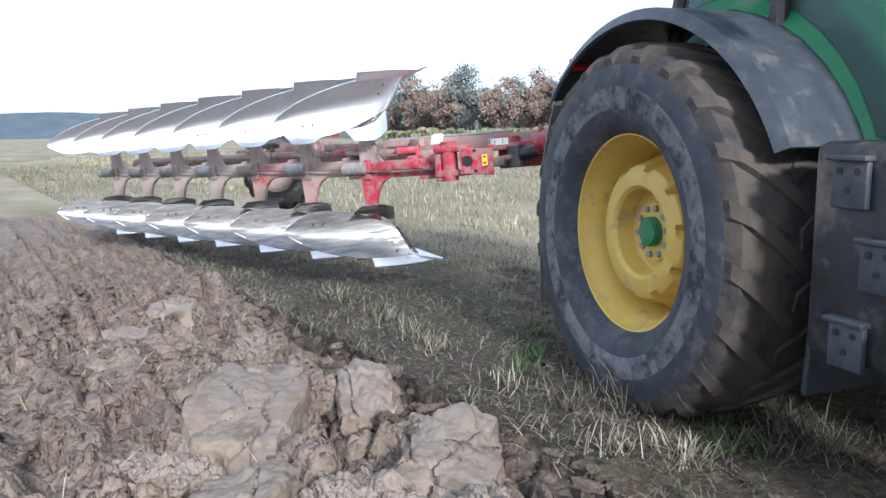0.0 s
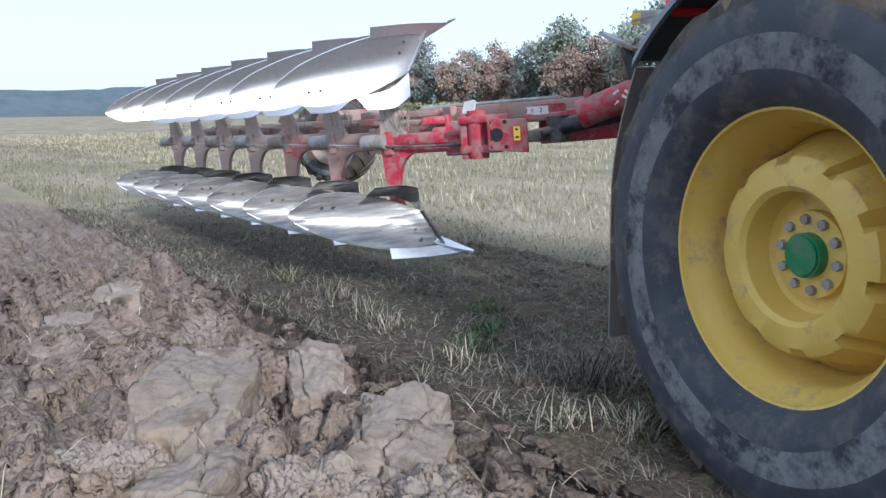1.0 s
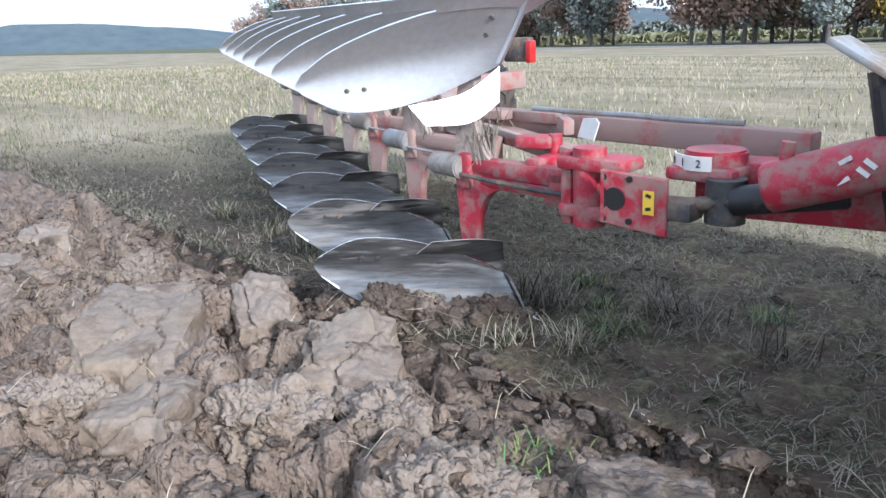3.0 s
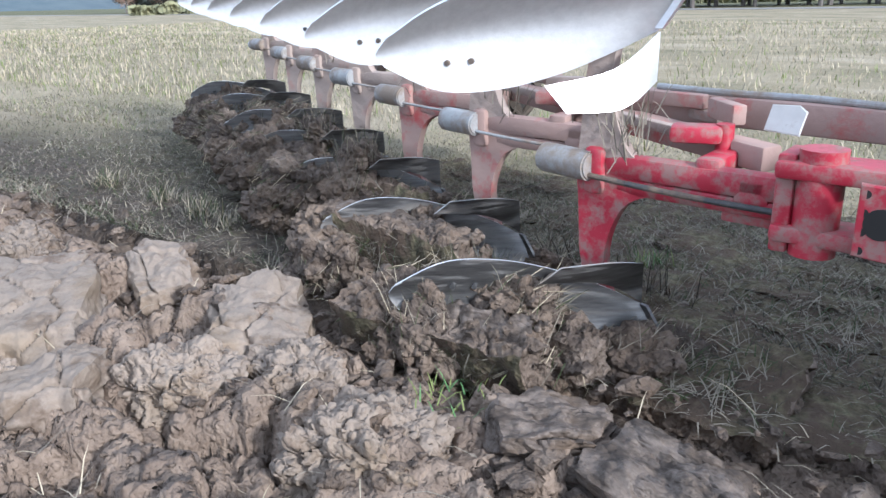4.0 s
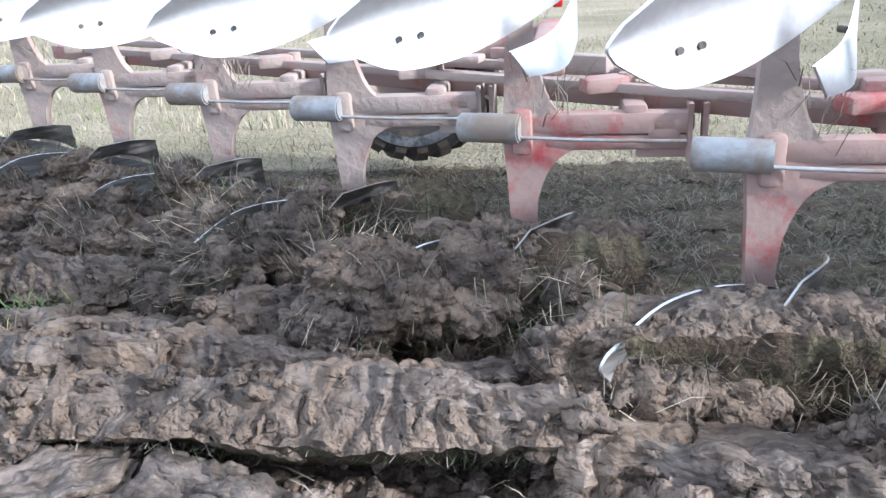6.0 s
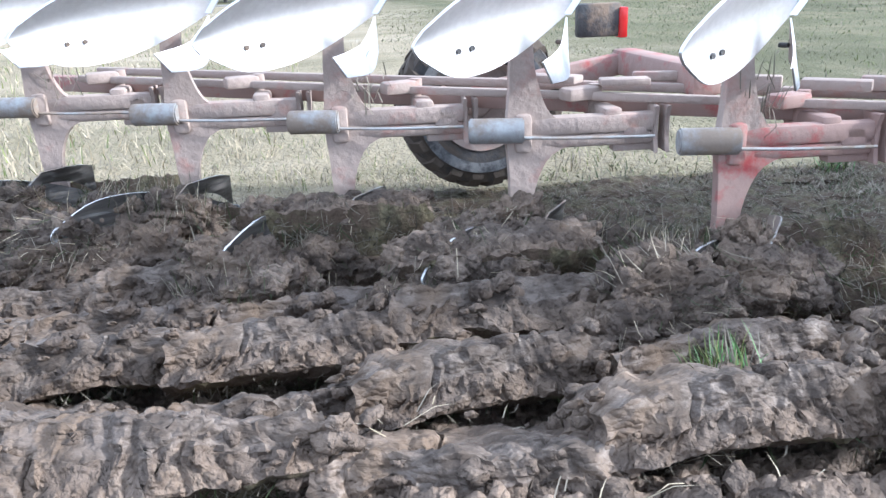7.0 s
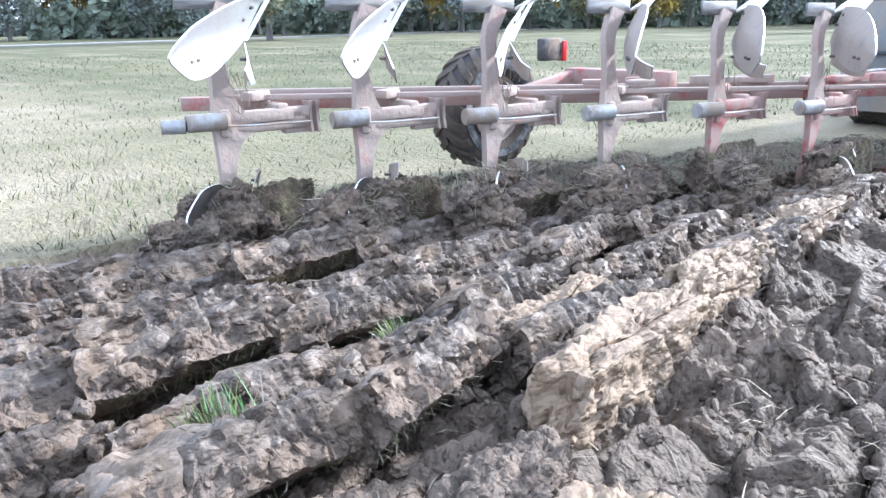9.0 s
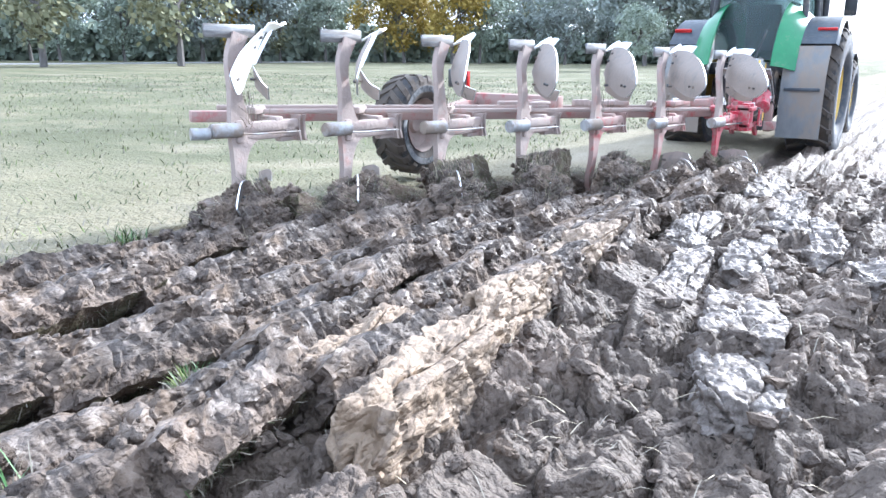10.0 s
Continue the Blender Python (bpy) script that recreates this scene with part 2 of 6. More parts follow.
def ground_material():
    """Stubble field and ploughed soil on one sheet, told apart by the mesh's own 'tilled' attribute."""
    m = bpy.data.materials.new("field_ground")
    m.use_nodes = True
    n, l = m.node_tree.nodes, m.node_tree.links
    b = n["Principled BSDF"]
    b.inputs["Roughness"].default_value = 0.95
    b.inputs["Specular IOR Level"].default_value = 0.2
    geo = n.new("ShaderNodeNewGeometry")

    def noise_ramp(scale, detail, stops, stretch=None):
        no = n.new("ShaderNodeTexNoise")
        no.inputs["Scale"].default_value, no.inputs["Detail"].default_value = scale, detail
        no.inputs["Roughness"].default_value = 0.65
        if stretch:
            mp = n.new("ShaderNodeMapping")
            mp.inputs["Scale"].default_value = stretch
            l.new(geo.outputs["Position"], mp.inputs["Vector"])
            l.new(mp.outputs[0], no.inputs["Vector"])
        else:
            l.new(geo.outputs["Position"], no.inputs["Vector"])
        r = n.new("ShaderNodeValToRGB")
        while len(r.color_ramp.elements) < len(stops):
            r.color_ramp.elements.new(0.5)
        for e, (p, c) in zip(r.color_ramp.elements, stops):
            e.position, e.color = p, (*c, 1)
        l.new(no.outputs["Fac"], r.inputs["Fac"])
        return r.outputs["Color"], no.outputs["Fac"]

    def mix(f, a, c):
        x = n.new("ShaderNodeMix")
        x.data_type = "RGBA"
        if isinstance(f, float):
            x.inputs["Factor"].default_value = f
        else:
            l.new(f, x.inputs["Factor"])
        l.new(a, x.inputs["A"])
        l.new(c, x.inputs["B"])
        return x.outputs["Result"]

    soil1, _ = noise_ramp(9, 10, [(0.32, (0.080, 0.057, 0.043)), (0.5, (0.18, 0.135, 0.102)), (0.68, (0.31, 0.243, 0.188))])
    soil2, _ = noise_ramp(1.3, 5, [(0.3, (0.155, 0.112, 0.088)), (0.7, (0.285, 0.222, 0.174))])
    soil = mix(0.4, soil1, soil2)
    st1, _ = noise_ramp(26, 8, [(0.3, (0.055, 0.05, 0.034)), (0.5, (0.15, 0.14, 0.09)), (0.7, (0.34, 0.31, 0.22))])
    st2, _ = noise_ramp(0.35, 6, [(0.35, (0.21, 0.185, 0.11)), (0.5, (0.36, 0.30, 0.20)), (0.65, (0.50, 0.42, 0.31))], (0.45, 1, 1))
    stub = mix(0.65, st1, st2)
    at = n.new("ShaderNodeAttribute")
    at.attribute_name = "tilled"
    far = n.new("ShaderNodeAttribute")
    far.attribute_name = "meadow"
    mead, _ = noise_ramp(0.12, 5, [(0.3, (0.075, 0.080, 0.038)), (0.7, (0.150, 0.145, 0.078))])
    # mixes the land near the furrow edge towards a darker mulch colour
    darkened = n.new("ShaderNodeAttribute")
    darkened.attribute_name = "dark_land"
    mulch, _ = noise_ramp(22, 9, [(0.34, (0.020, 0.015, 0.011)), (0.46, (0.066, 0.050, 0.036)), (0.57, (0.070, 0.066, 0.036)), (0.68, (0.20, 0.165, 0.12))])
    land = mix(far.outputs["Fac"], mix(darkened.outputs["Fac"], stub, mulch), mead)
    wet = n.new("ShaderNodeAttribute")
    wet.attribute_name = "moist"
    damp, _ = noise_ramp(14, 9, [(0.34, (0.030, 0.022, 0.017)), (0.5, (0.062, 0.047, 0.036)), (0.68, (0.125, 0.098, 0.076))])
    l.new(mix(wet.outputs["Fac"], mix(at.outputs["Fac"], land, soil), damp), b.inputs["Base Color"])
    nb = n.new("ShaderNodeTexNoise")
    nb.inputs["Scale"].default_value, nb.inputs["Detail"].default_value = 38, 8
    l.new(geo.outputs["Position"], nb.inputs["Vector"])
    bp = n.new("ShaderNodeBump")
    bp.inputs["Strength"].default_value, bp.inputs["Distance"].default_value = 0.7, 0.03
    l.new(nb.outputs["Fac"], bp.inputs["Height"])
    l.new(bp.outputs[0], b.inputs["Normal"])
    gloss = n.new("ShaderNodeMapRange")
    gloss.inputs["To Min"].default_value, gloss.inputs["To Max"].default_value = 0.95, 0.70
    l.new(at.outputs["Fac"], gloss.inputs["Value"])
    l.new(gloss.outputs[0], b.inputs["Roughness"])
    b.inputs["Specular IOR Level"].default_value = 0.35
    crumble(n, l, geo.outputs["Position"], 15, bp)
    return m


M["ground"] = ground_material()


# ---------------- mesh helpers ----------------
def finish(bm, name, mats, smooth=None):
    me = bpy.data.meshes.new(name)
    bmesh.ops.recalc_face_normals(bm, faces=bm.faces)
    bm.to_mesh(me)
    bm.free()
    for m in (mats if isinstance(mats, (list, tuple)) else [mats]):
        me.materials.append(m)
    if smooth is not None:
        me.polygons.foreach_set("use_smooth", [True] * len(me.polygons))
        me.set_sharp_from_angle(angle=radians(smooth))
    return me


def part(name, bm, mat, parent=None, label="", smooth=35):
    ob = new(name, finish(bm, name, mat, smooth))
    if parent:
        ob.parent = parent
    if label:
        tagged(ob, label)
    return ob


def box(bm, c, size, rot=None, bevel=0.0):
    m = Matrix.Translation(c) @ (rot.to_4x4() if rot else Matrix()) @ Matrix.Diagonal((*size, 1))
    r = bmesh.ops.create_cube(bm, size=1, matrix=m)
    if bevel:
        ed = list({e for v in r["verts"] for e in v.link_edges})
        bmesh.ops.bevel(bm, geom=ed, offset=bevel, segments=2, affect="EDGES", profile=0.5)


def cyl(bm, p0, p1, r0, r1=None, seg=20, bevel=0.0):
    p0, p1 = Vector(p0), Vector(p1)
    d = p1 - p0
    m = Matrix.Translation((p0 + p1) / 2) @ d.to_track_quat("Z", "Y").to_matrix().to_4x4()
    r = bmesh.ops.create_cone(bm, cap_ends=True, segments=seg, radius1=r0, radius2=r0 if r1 is None else r1, depth=d.length, matrix=m)
    if bevel:
        ed = [e for e in {e for v in r["verts"] for e in v.link_edges} if any(len(f.verts) > 4 for f in e.link_faces)]
        bmesh.ops.bevel(bm, geom=ed, offset=bevel, segments=2, affect="EDGES")


def tube(bm, pts, r, seg=10):
    """A round hose or bar along points, smoothed."""
    pts = [Vector(p) for p in pts]
    dense = []
    for i in range(len(pts) - 1):
        p0, p1, p2, p3 = pts[max(i - 1, 0)], pts[i], pts[i + 1], pts[min(i + 2, len(pts) - 1)]
        for k in range(6):
            t = k / 6
            dense.append(0.5 * ((2 * p1) + (p2 - p0) * t + (2 * p0 - 5 * p1 + 4 * p2 - p3) * t * t + (3 * p1 - p0 - 3 * p2 + p3) * t ** 3))
    dense.append(pts[-1])
    rings = []
    for i, p in enumerate(dense):
        d = (dense[min(i + 1, len(dense) - 1)] - dense[max(i - 1, 0)]).normalized()
        q = d.to_track_quat("Z", "Y")
        rings.append([bm.verts.new(p + q @ Vector((r * math.cos(6.2832 * k / seg), r * math.sin(6.2832 * k / seg), 0))) for k in range(seg)])
    for a, b in zip(rings, rings[1:]):
        for k in range(seg):
            bm.faces.new((a[k], a[(k + 1) % seg], b[(k + 1) % seg], b[k]))
    bm.faces.new(rings[0])
    bm.faces.new(rings[-1])


def slab(bm, outline, thick, frame_m, bevel=0.004):
    """A flat plate: its outline in x, y of frame_m, thickness along that frame's z, centred."""
    lo = [bm.verts.new(frame_m @ Vector((x, y, -thick / 2))) for x, y in outline]
    hi = [bm.verts.new(frame_m @ Vector((x, y, thick / 2))) for x, y in outline]
    fs = [bm.faces.new(lo), bm.faces.new(hi)]
    k = len(lo)
    for i in range(k):
        fs.append(bm.faces.new((lo[i], lo[(i + 1) % k], hi[(i + 1) % k], hi[i])))
    if bevel:
        ed = [e for f in fs[:2] for e in f.edges]
        bmesh.ops.bevel(bm, geom=ed, offset=bevel, segments=1, affect="EDGES")


def sheet(bm, rows, thick):
    """A curved plate through rows of points, given a thickness along its normals."""
    R = [[Vector(p) for p in r] for r in rows]
    nu, nv = len(R), len(R[0])

    def normal(i, j):
        du = R[min(i + 1, nu - 1)][j] - R[max(i - 1, 0)][j]
        dv = R[i][min(j + 1, nv - 1)] - R[i][max(j - 1, 0)]
        c = du.cross(dv)
        return c.normalized() if c.length > 1e-9 else Vector((0, 0, 1))
    a = [[bm.verts.new(R[i][j]) for j in range(nv)] for i in range(nu)]
    b = [[bm.verts.new(R[i][j] + thick * normal(i, j)) for j in range(nv)] for i in range(nu)]
    for i in range(nu - 1):
        for j in range(nv - 1):
            bm.faces.new((a[i][j], a[i + 1][j], a[i + 1][j + 1], a[i][j + 1]))
            bm.faces.new((b[i][j], b[i][j + 1], b[i + 1][j + 1], b[i + 1][j]))
    for i in range(nu - 1):
        bm.faces.new((a[i][0], b[i][0], b[i + 1][0], a[i + 1][0]))
        bm.faces.new((a[i][-1], a[i + 1][-1], b[i + 1][-1], b[i][-1]))
    for j in range(nv - 1):
        bm.faces.new((a[0][j], a[0][j + 1], b[0][j + 1], b[0][j]))
        bm.faces.new((a[-1][j], b[-1][j], b[-1][j + 1], a[-1][j + 1]))


def lathe(bm, prof, seg=48, closed=False):
    """Turn a profile of (radius, y) round the y axis."""
    rings = [[bm.verts.new((r * math.cos(6.28318 * k / seg), y, r * math.sin(6.28318 * k / seg))) for k in range(seg)] for r, y in prof]
    pairs = list(zip(rings, rings[1:])) + ([(rings[-1], rings[0])] if closed else [])
    for a, b in pairs:
        for k in range(seg):
            bm.faces.new((a[k], a[(k + 1) % seg], b[(k + 1) % seg], b[k]))


def spline(pts, n):
    """n points along a smooth curve through pts."""
    pts = [Vector(p) for p in pts]
    out = []
    for i in range(n):
        s = i / (n - 1) * (len(pts) - 1)
        k = min(int(s), len(pts) - 2)
        t = s - k
        p0, p1, p2, p3 = pts[max(k - 1, 0)], pts[k], pts[k + 1], pts[min(k + 2, len(pts) - 1)]
        out.append(0.5 * ((2 * p1) + (p2 - p0) * t + (2 * p0 - 5 * p1 + 4 * p2 - p3) * t * t + (3 * p1 - p0 - 3 * p2 + p3) * t ** 3))
    return out


rng = random.Random(7)

# ---------------- plan of the field ----------------
STEP = Vector((-0.911, 0.444, 0.027))       # from one plough body to the next
EDGE = 2.42                                 # the furrow edge left by the pass before
WIDTH = 0.44
DEPTH = 0.23
BODIES = 7


def strip_start(i):
    return -2.3 - 0.72 * i


# the plough's beam origin at whole times
PLOUGH = [
    (0.0, pose(-6.730, 3.432, 0.490, 0.26, -3.99, 37.01)),
    (0.5, pose(-6.159, 3.542, 0.531, 0.45, -3.08, 29.67)),
    (1.0, pose(-5.502, 3.469, 0.555, 0.63, -3.52, 24.07)),
    (1.5, pose(-5.008, 3.332, 0.456, 1.01, -2.40, 17.78)),
    (2.0, pose(-4.475, 3.116, 0.246, 1.39, -2.24, 12.35)),
    (2.2, pose(-4.227, 3.010, 0.195, 1.34, -1.59, 11.25)),
    (3.3, pose(-2.810, 2.875, 0.087, 1.08, 0.61, 0.93)),
    (3.5, pose(-2.555, 2.871, 0.055, 0.57, 1.44, 0.86)),
    (4.0, pose(-1.665, 2.686, 0.124, 0.95, 0.32, -0.56)),
    (4.5, pose(-1.076, 2.728, 0.034, 1.02, 0.75, 0.09)),
    (5.0, pose(-0.197, 2.698, 0.006, 0.33, -0.76, 0.98)),
    (5.5, pose(0.715, 2.616, -0.005, -0.08, -0.38, -0.35)),
    (6.0, pose(1.744, 2.562, 0.010, -0.08, -0.04, -0.20)),
    (7.5, pose(5.060, 2.555, -0.048, -0.00, 0.00, -0.00)),
    (8.0, pose(6.244, 2.555, -0.048, -0.00, 0.00, 0.00)),
    (8.5, pose(7.356, 2.555, -0.048, -0.00, 0.00, 0.00)),
    (9.0, pose(8.430, 2.555, -0.048, -0.00, 0.00, 0.00)),
    (9.5, pose(9.506, 2.555, -0.048, -0.00, 0.00, 0.00)),
    (10.0, pose(10.537, 2.555, -0.048, -0.00, 0.00, 0.00)),
]
P_T = np.array([t for t, _ in PLOUGH])
P_X = np.array([m.translation.x for _, m in PLOUGH])


def when(x):
    """The time at which the beam's origin passes x; carried on past the clip at the last speed."""
    if x > P_X[-1]:
        return 10.0 + (x - P_X[-1]) / 2.1
    return float(np.interp(x, P_X, P_T))


# ---------------- ground ----------------
def fractal(x, y, seed, scale, octaves=4, rough=0.55):
    """Cheap smooth value noise on arrays."""
    out = np.zeros_like(x)
    amp, tot = 1.0, 0.0
    for o in range(octaves):
        r = np.random.RandomState(seed + o)
        tab = r.rand(256, 256)
        u, v = x * scale + 17.3 * o + 500, y * scale + 9.1 * o + 500
        iu, iv = np.floor(u).astype(int), np.floor(v).astype(int)
        fu, fv = u - iu, v - iv
        fu, fv = fu * fu * (3 - 2 * fu), fv * fv * (3 - 2 * fv)
        a, b = tab[iu % 256, iv % 256], tab[(iu + 1) % 256, iv % 256]
        c, d = tab[iu % 256, (iv + 1) % 256], tab[(iu + 1) % 256, (iv + 1) % 256]
        out += amp * ((a * (1 - fu) + b * fu) * (1 - fv) + (c * (1 - fu) + d * fu) * fv)
        tot += amp
        amp *= rough
        scale *= 2.03
    return out / tot


def cells(x, y, size, seed):
    """Nearest of scattered points: distance to the border with the next, a random number, and the offset from the point."""
    u, v = x / size, y / size
    iu, iv = np.floor(u).astype(int), np.floor(v).astype(int)
    r = np.random.RandomState(seed)
    ju, jv, val = r.rand(128, 128), r.rand(128, 128), r.rand(128, 128)
    f1, f2 = np.full(x.shape, 9.0), np.full(x.shape, 9.0)
    rnd, ox, oy = np.zeros_like(x), np.zeros_like(x), np.zeros_like(x)
    for a in (-1, 0, 1):
        for c in (-1, 0, 1):
            p, q = (iu + a) % 128, (iv + c) % 128
            dx, dy = u - (iu + a + ju[p, q]), v - (iv + c + jv[p, q])
            d = np.hypot(dx, dy)
            near = d < f1
            f2 = np.where(near, f1, np.minimum(f2, d))
            rnd, ox, oy = np.where(near, val[p, q], rnd), np.where(near, dx, ox), np.where(near, dy, oy)
            f1 = np.where(near, d, f1)
    return f2 - f1, rnd, ox * size, oy * size


def tilled_height(x, y):
    """Old furrow ridges, broken up into tilted slabs and clods with cracks between them."""
    wx = x + 0.10 * (fractal(x, y, 5, 3.0, 3) - 0.5)
    wy = y + 0.12 * (fractal(x, y, 9, 3.0, 3) - 0.5)
    ph = (EDGE - wy) / WIDTH
    fr = ph - np.floor(ph)
    ridge = np.where(fr < 0.3, fr / 0.3, (1 - fr) / 0.7)
    k = np.floor(ph)
    h = (0.05 + 0.12 * fractal(x + 3.7 * k, k * 1.7, 23, 0.9, 3)) * (ridge - 0.45)
    b, r, dx, dy = cells(wx * 0.62, wy, 0.34, 41)
    ang = r * 60.0
    h += 0.15 * (r - 0.5) + 0.42 * (r * 7 % 1) * (np.cos(ang) * dx + np.sin(ang) * dy) - 0.10 * np.clip(1 - b / 0.16, 0, 1) ** 1.5
    crumb = np.clip(fractal(x, y, 53, 1.1, 2) * 2.2 - 0.45, 0.15, 1)
    b, r, dx, dy = cells(wx, wy, 0.115, 43)
    h += crumb * (0.075 * (r - 0.45) + 0.35 * (np.cos(r * 50) * dx + np.sin(r * 50) * dy) - 0.045 * np.clip(1 - b / 0.22, 0, 1))
    b, r, dx, dy = cells(wx, wy, 0.05, 45)
    h += crumb * (0.025 * (r - 0.5) - 0.012 * np.clip(1 - b / 0.3, 0, 1))
    h += 0.03 * (fractal(x, y, 61, 16.0, 3) - 0.5)
    return h * np.clip(1.25 - np.maximum(np.abs(x) - 5, 0) / 14 - np.maximum(-2 - y, 0) / 8, 0.3, 1)


def axis(parts_list):
    out = [parts_list[0][0]]
    for a, b, st in parts_list:
        n = max(1, int(round((b - a) / st)))
        out += [a + (b - a) * (k + 1) / n for k in range(n)]
    return np.array(out)


def spread(a, b, first, ratio=1.25):
    out, s, x = [], first, a
    sgn = 1 if b > a else -1
    while (b - x) * sgn > 0:
        x += sgn * s
        out.append(x)
        s *= ratio
    return out


def build_ground():
    xs = axis([(-6.0, 7.0, 0.019)])
    xs = np.array(sorted(spread(-6.0, -900, 0.03, 1.035)) + list(xs) + spread(7.0, 900, 0.03, 1.035))
    ys = axis([(-4.0, 0.3, 0.045), (0.3, 2.7, 0.018), (2.7, 6.0, 0.045)])
    ys = np.array(sorted(spread(-4.0, -900, 0.06, 1.12)) + list(ys) + spread(6.0, 900, 0.05, 1.09))
    X, Y = np.meshgrid(xs, ys, indexing="ij")
    wig = np.where(X < -2.4, 0.30, 0.06) * (fractal(X, Y * 0 + 3, 83, 1.6, 3) - 0.4)
    edge = EDGE + np.interp(X, [-19.5, -17.0, -12.5, -8.0, -4.5], [-8.0, -0.6, 0.50, 0.42, 0.0])
    till = np.clip((edge + wig - Y) / 0.05, 0, 1)
    old = tilled_height(X, Y)
    land = 0.05 * (fractal(X, Y, 91, 2.2, 3) - 0.5) + 0.02 * (fractal(X, Y, 97, 14, 2) - 0.5)
    # the trench along the old edge, at the foot of the unploughed land
    trench = np.exp(-((Y - (edge - 0.16)) / 0.17) ** 2)
    Z = till * (old * (1 - 0.5 * trench) - 0.16 * trench) + (1 - till) * land
    cut = np.zeros_like(X)
    for i in range(BODIES):
        lo, hi = EDGE + WIDTH * i, EDGE + WIDTH * (i + 1)
        end = 11.3 - 0.9 * i + 1.2
        inside = (Y > lo - 0.02) & (Y < hi) & (X > strip_start(i)) & (X < end)
        cut[inside] = 1
    crumbly = cells(X, Y, 0.11, 47)
    bottom = -0.085 + 0.09 * (crumbly[1] - 0.5) - 0.05 * np.clip(1 - crumbly[0] / 0.25, 0, 1) + 0.12 * (fractal(X, Y, 103, 4, 3) - 0.5)
    Z = np.where(cut > 0, np.where(Y < EDGE + 0.05, bottom, bottom - 0.02), Z)
    tl = np.maximum(till, cut)
    far = np.maximum(np.clip((Y - 88) / 3, 0, 1), np.clip((X - 2) / 6, 0, 1) * np.clip((Y - 4.5) / 2, 0, 1) * np.clip(1.7 * fractal(X, Y, 131, 0.7, 4) + 0.05, 0, 0.97))
    nx, ny = X.shape
    co = np.stack([X, Y, Z], -1).reshape(-1, 3)
    idx = np.arange(nx * ny).reshape(nx, ny)
    q = np.stack([idx[:-1, :-1], idx[1:, :-1], idx[1:, 1:], idx[:-1, 1:]], -1).reshape(-1, 4)
    me = bpy.data.meshes.new("ground")
    me.vertices.add(len(co))
    me.vertices.foreach_set("co", co.ravel())
    me.loops.add(q.size)
    me.loops.foreach_set("vertex_index", q.ravel())
    me.polygons.add(len(q))
    me.polygons.foreach_set("loop_start", np.arange(0, q.size, 4))
    me.polygons.foreach_set("use_smooth", np.ones(len(q), bool))
    me.update(calc_edges=True)
    # mask of the darker land: near the furrow edge, strongest at negative x
    darkened = np.clip((6.5 + 1.5 * (fractal(X, Y, 111, 0.6, 3) - 0.5) - Y) / 3.0, 0, 1) * np.clip((0.5 - X) / 3, 0.12, 1) * np.clip((X + 14) / 5, 0, 1)
    moist = np.clip((0.5 - X) / 2.0, 0.35, 1) * np.exp(-((Y - edge - 0.22) / 0.52) ** 4) * np.clip(3.2 * fractal(X, Y, 121, 2.6, 4) - 0.65, 0, 0.92) * np.clip((X + 13) / 4, 0, 1)
    moist = np.maximum(moist, np.clip((X - 1.2) / 1.5, 0, 1) * tl * np.clip(2.6 * fractal(X, Y, 127, 1.8, 4) - 0.6, 0, 0.72))
    for nm, val in (("tilled", tl), ("meadow", far), ("dark_land", darkened), ("moist", moist)):
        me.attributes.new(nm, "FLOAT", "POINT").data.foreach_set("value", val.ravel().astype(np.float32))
    me.materials.append(M["ground"])
    return tagged(new("ground", me), "stubble field with brown ploughed soil along a furrow edge", "field", kind="structure")


build_ground()

bm = bmesh.new()
box(bm, (0, 82, 0.03), (1400, 4.5, 0.10))
tagged(part("road", bm, M["asphalt"]), "pale narrow asphalt road across the fields", "road", kind="structure")


# ---------------- furrow slices ----------------
def clotted(p, size, seed):
    """Height of rounded lumps of about this size packed together, with cracks where they meet: 1 on top, 0 in a crack."""
    d, _ = noise.voronoi(p / size + Vector((seed * 3.3, seed * 1.7, 0)))
    return min(1.0, (d[1] - d[0]) / 0.45) ** 0.6


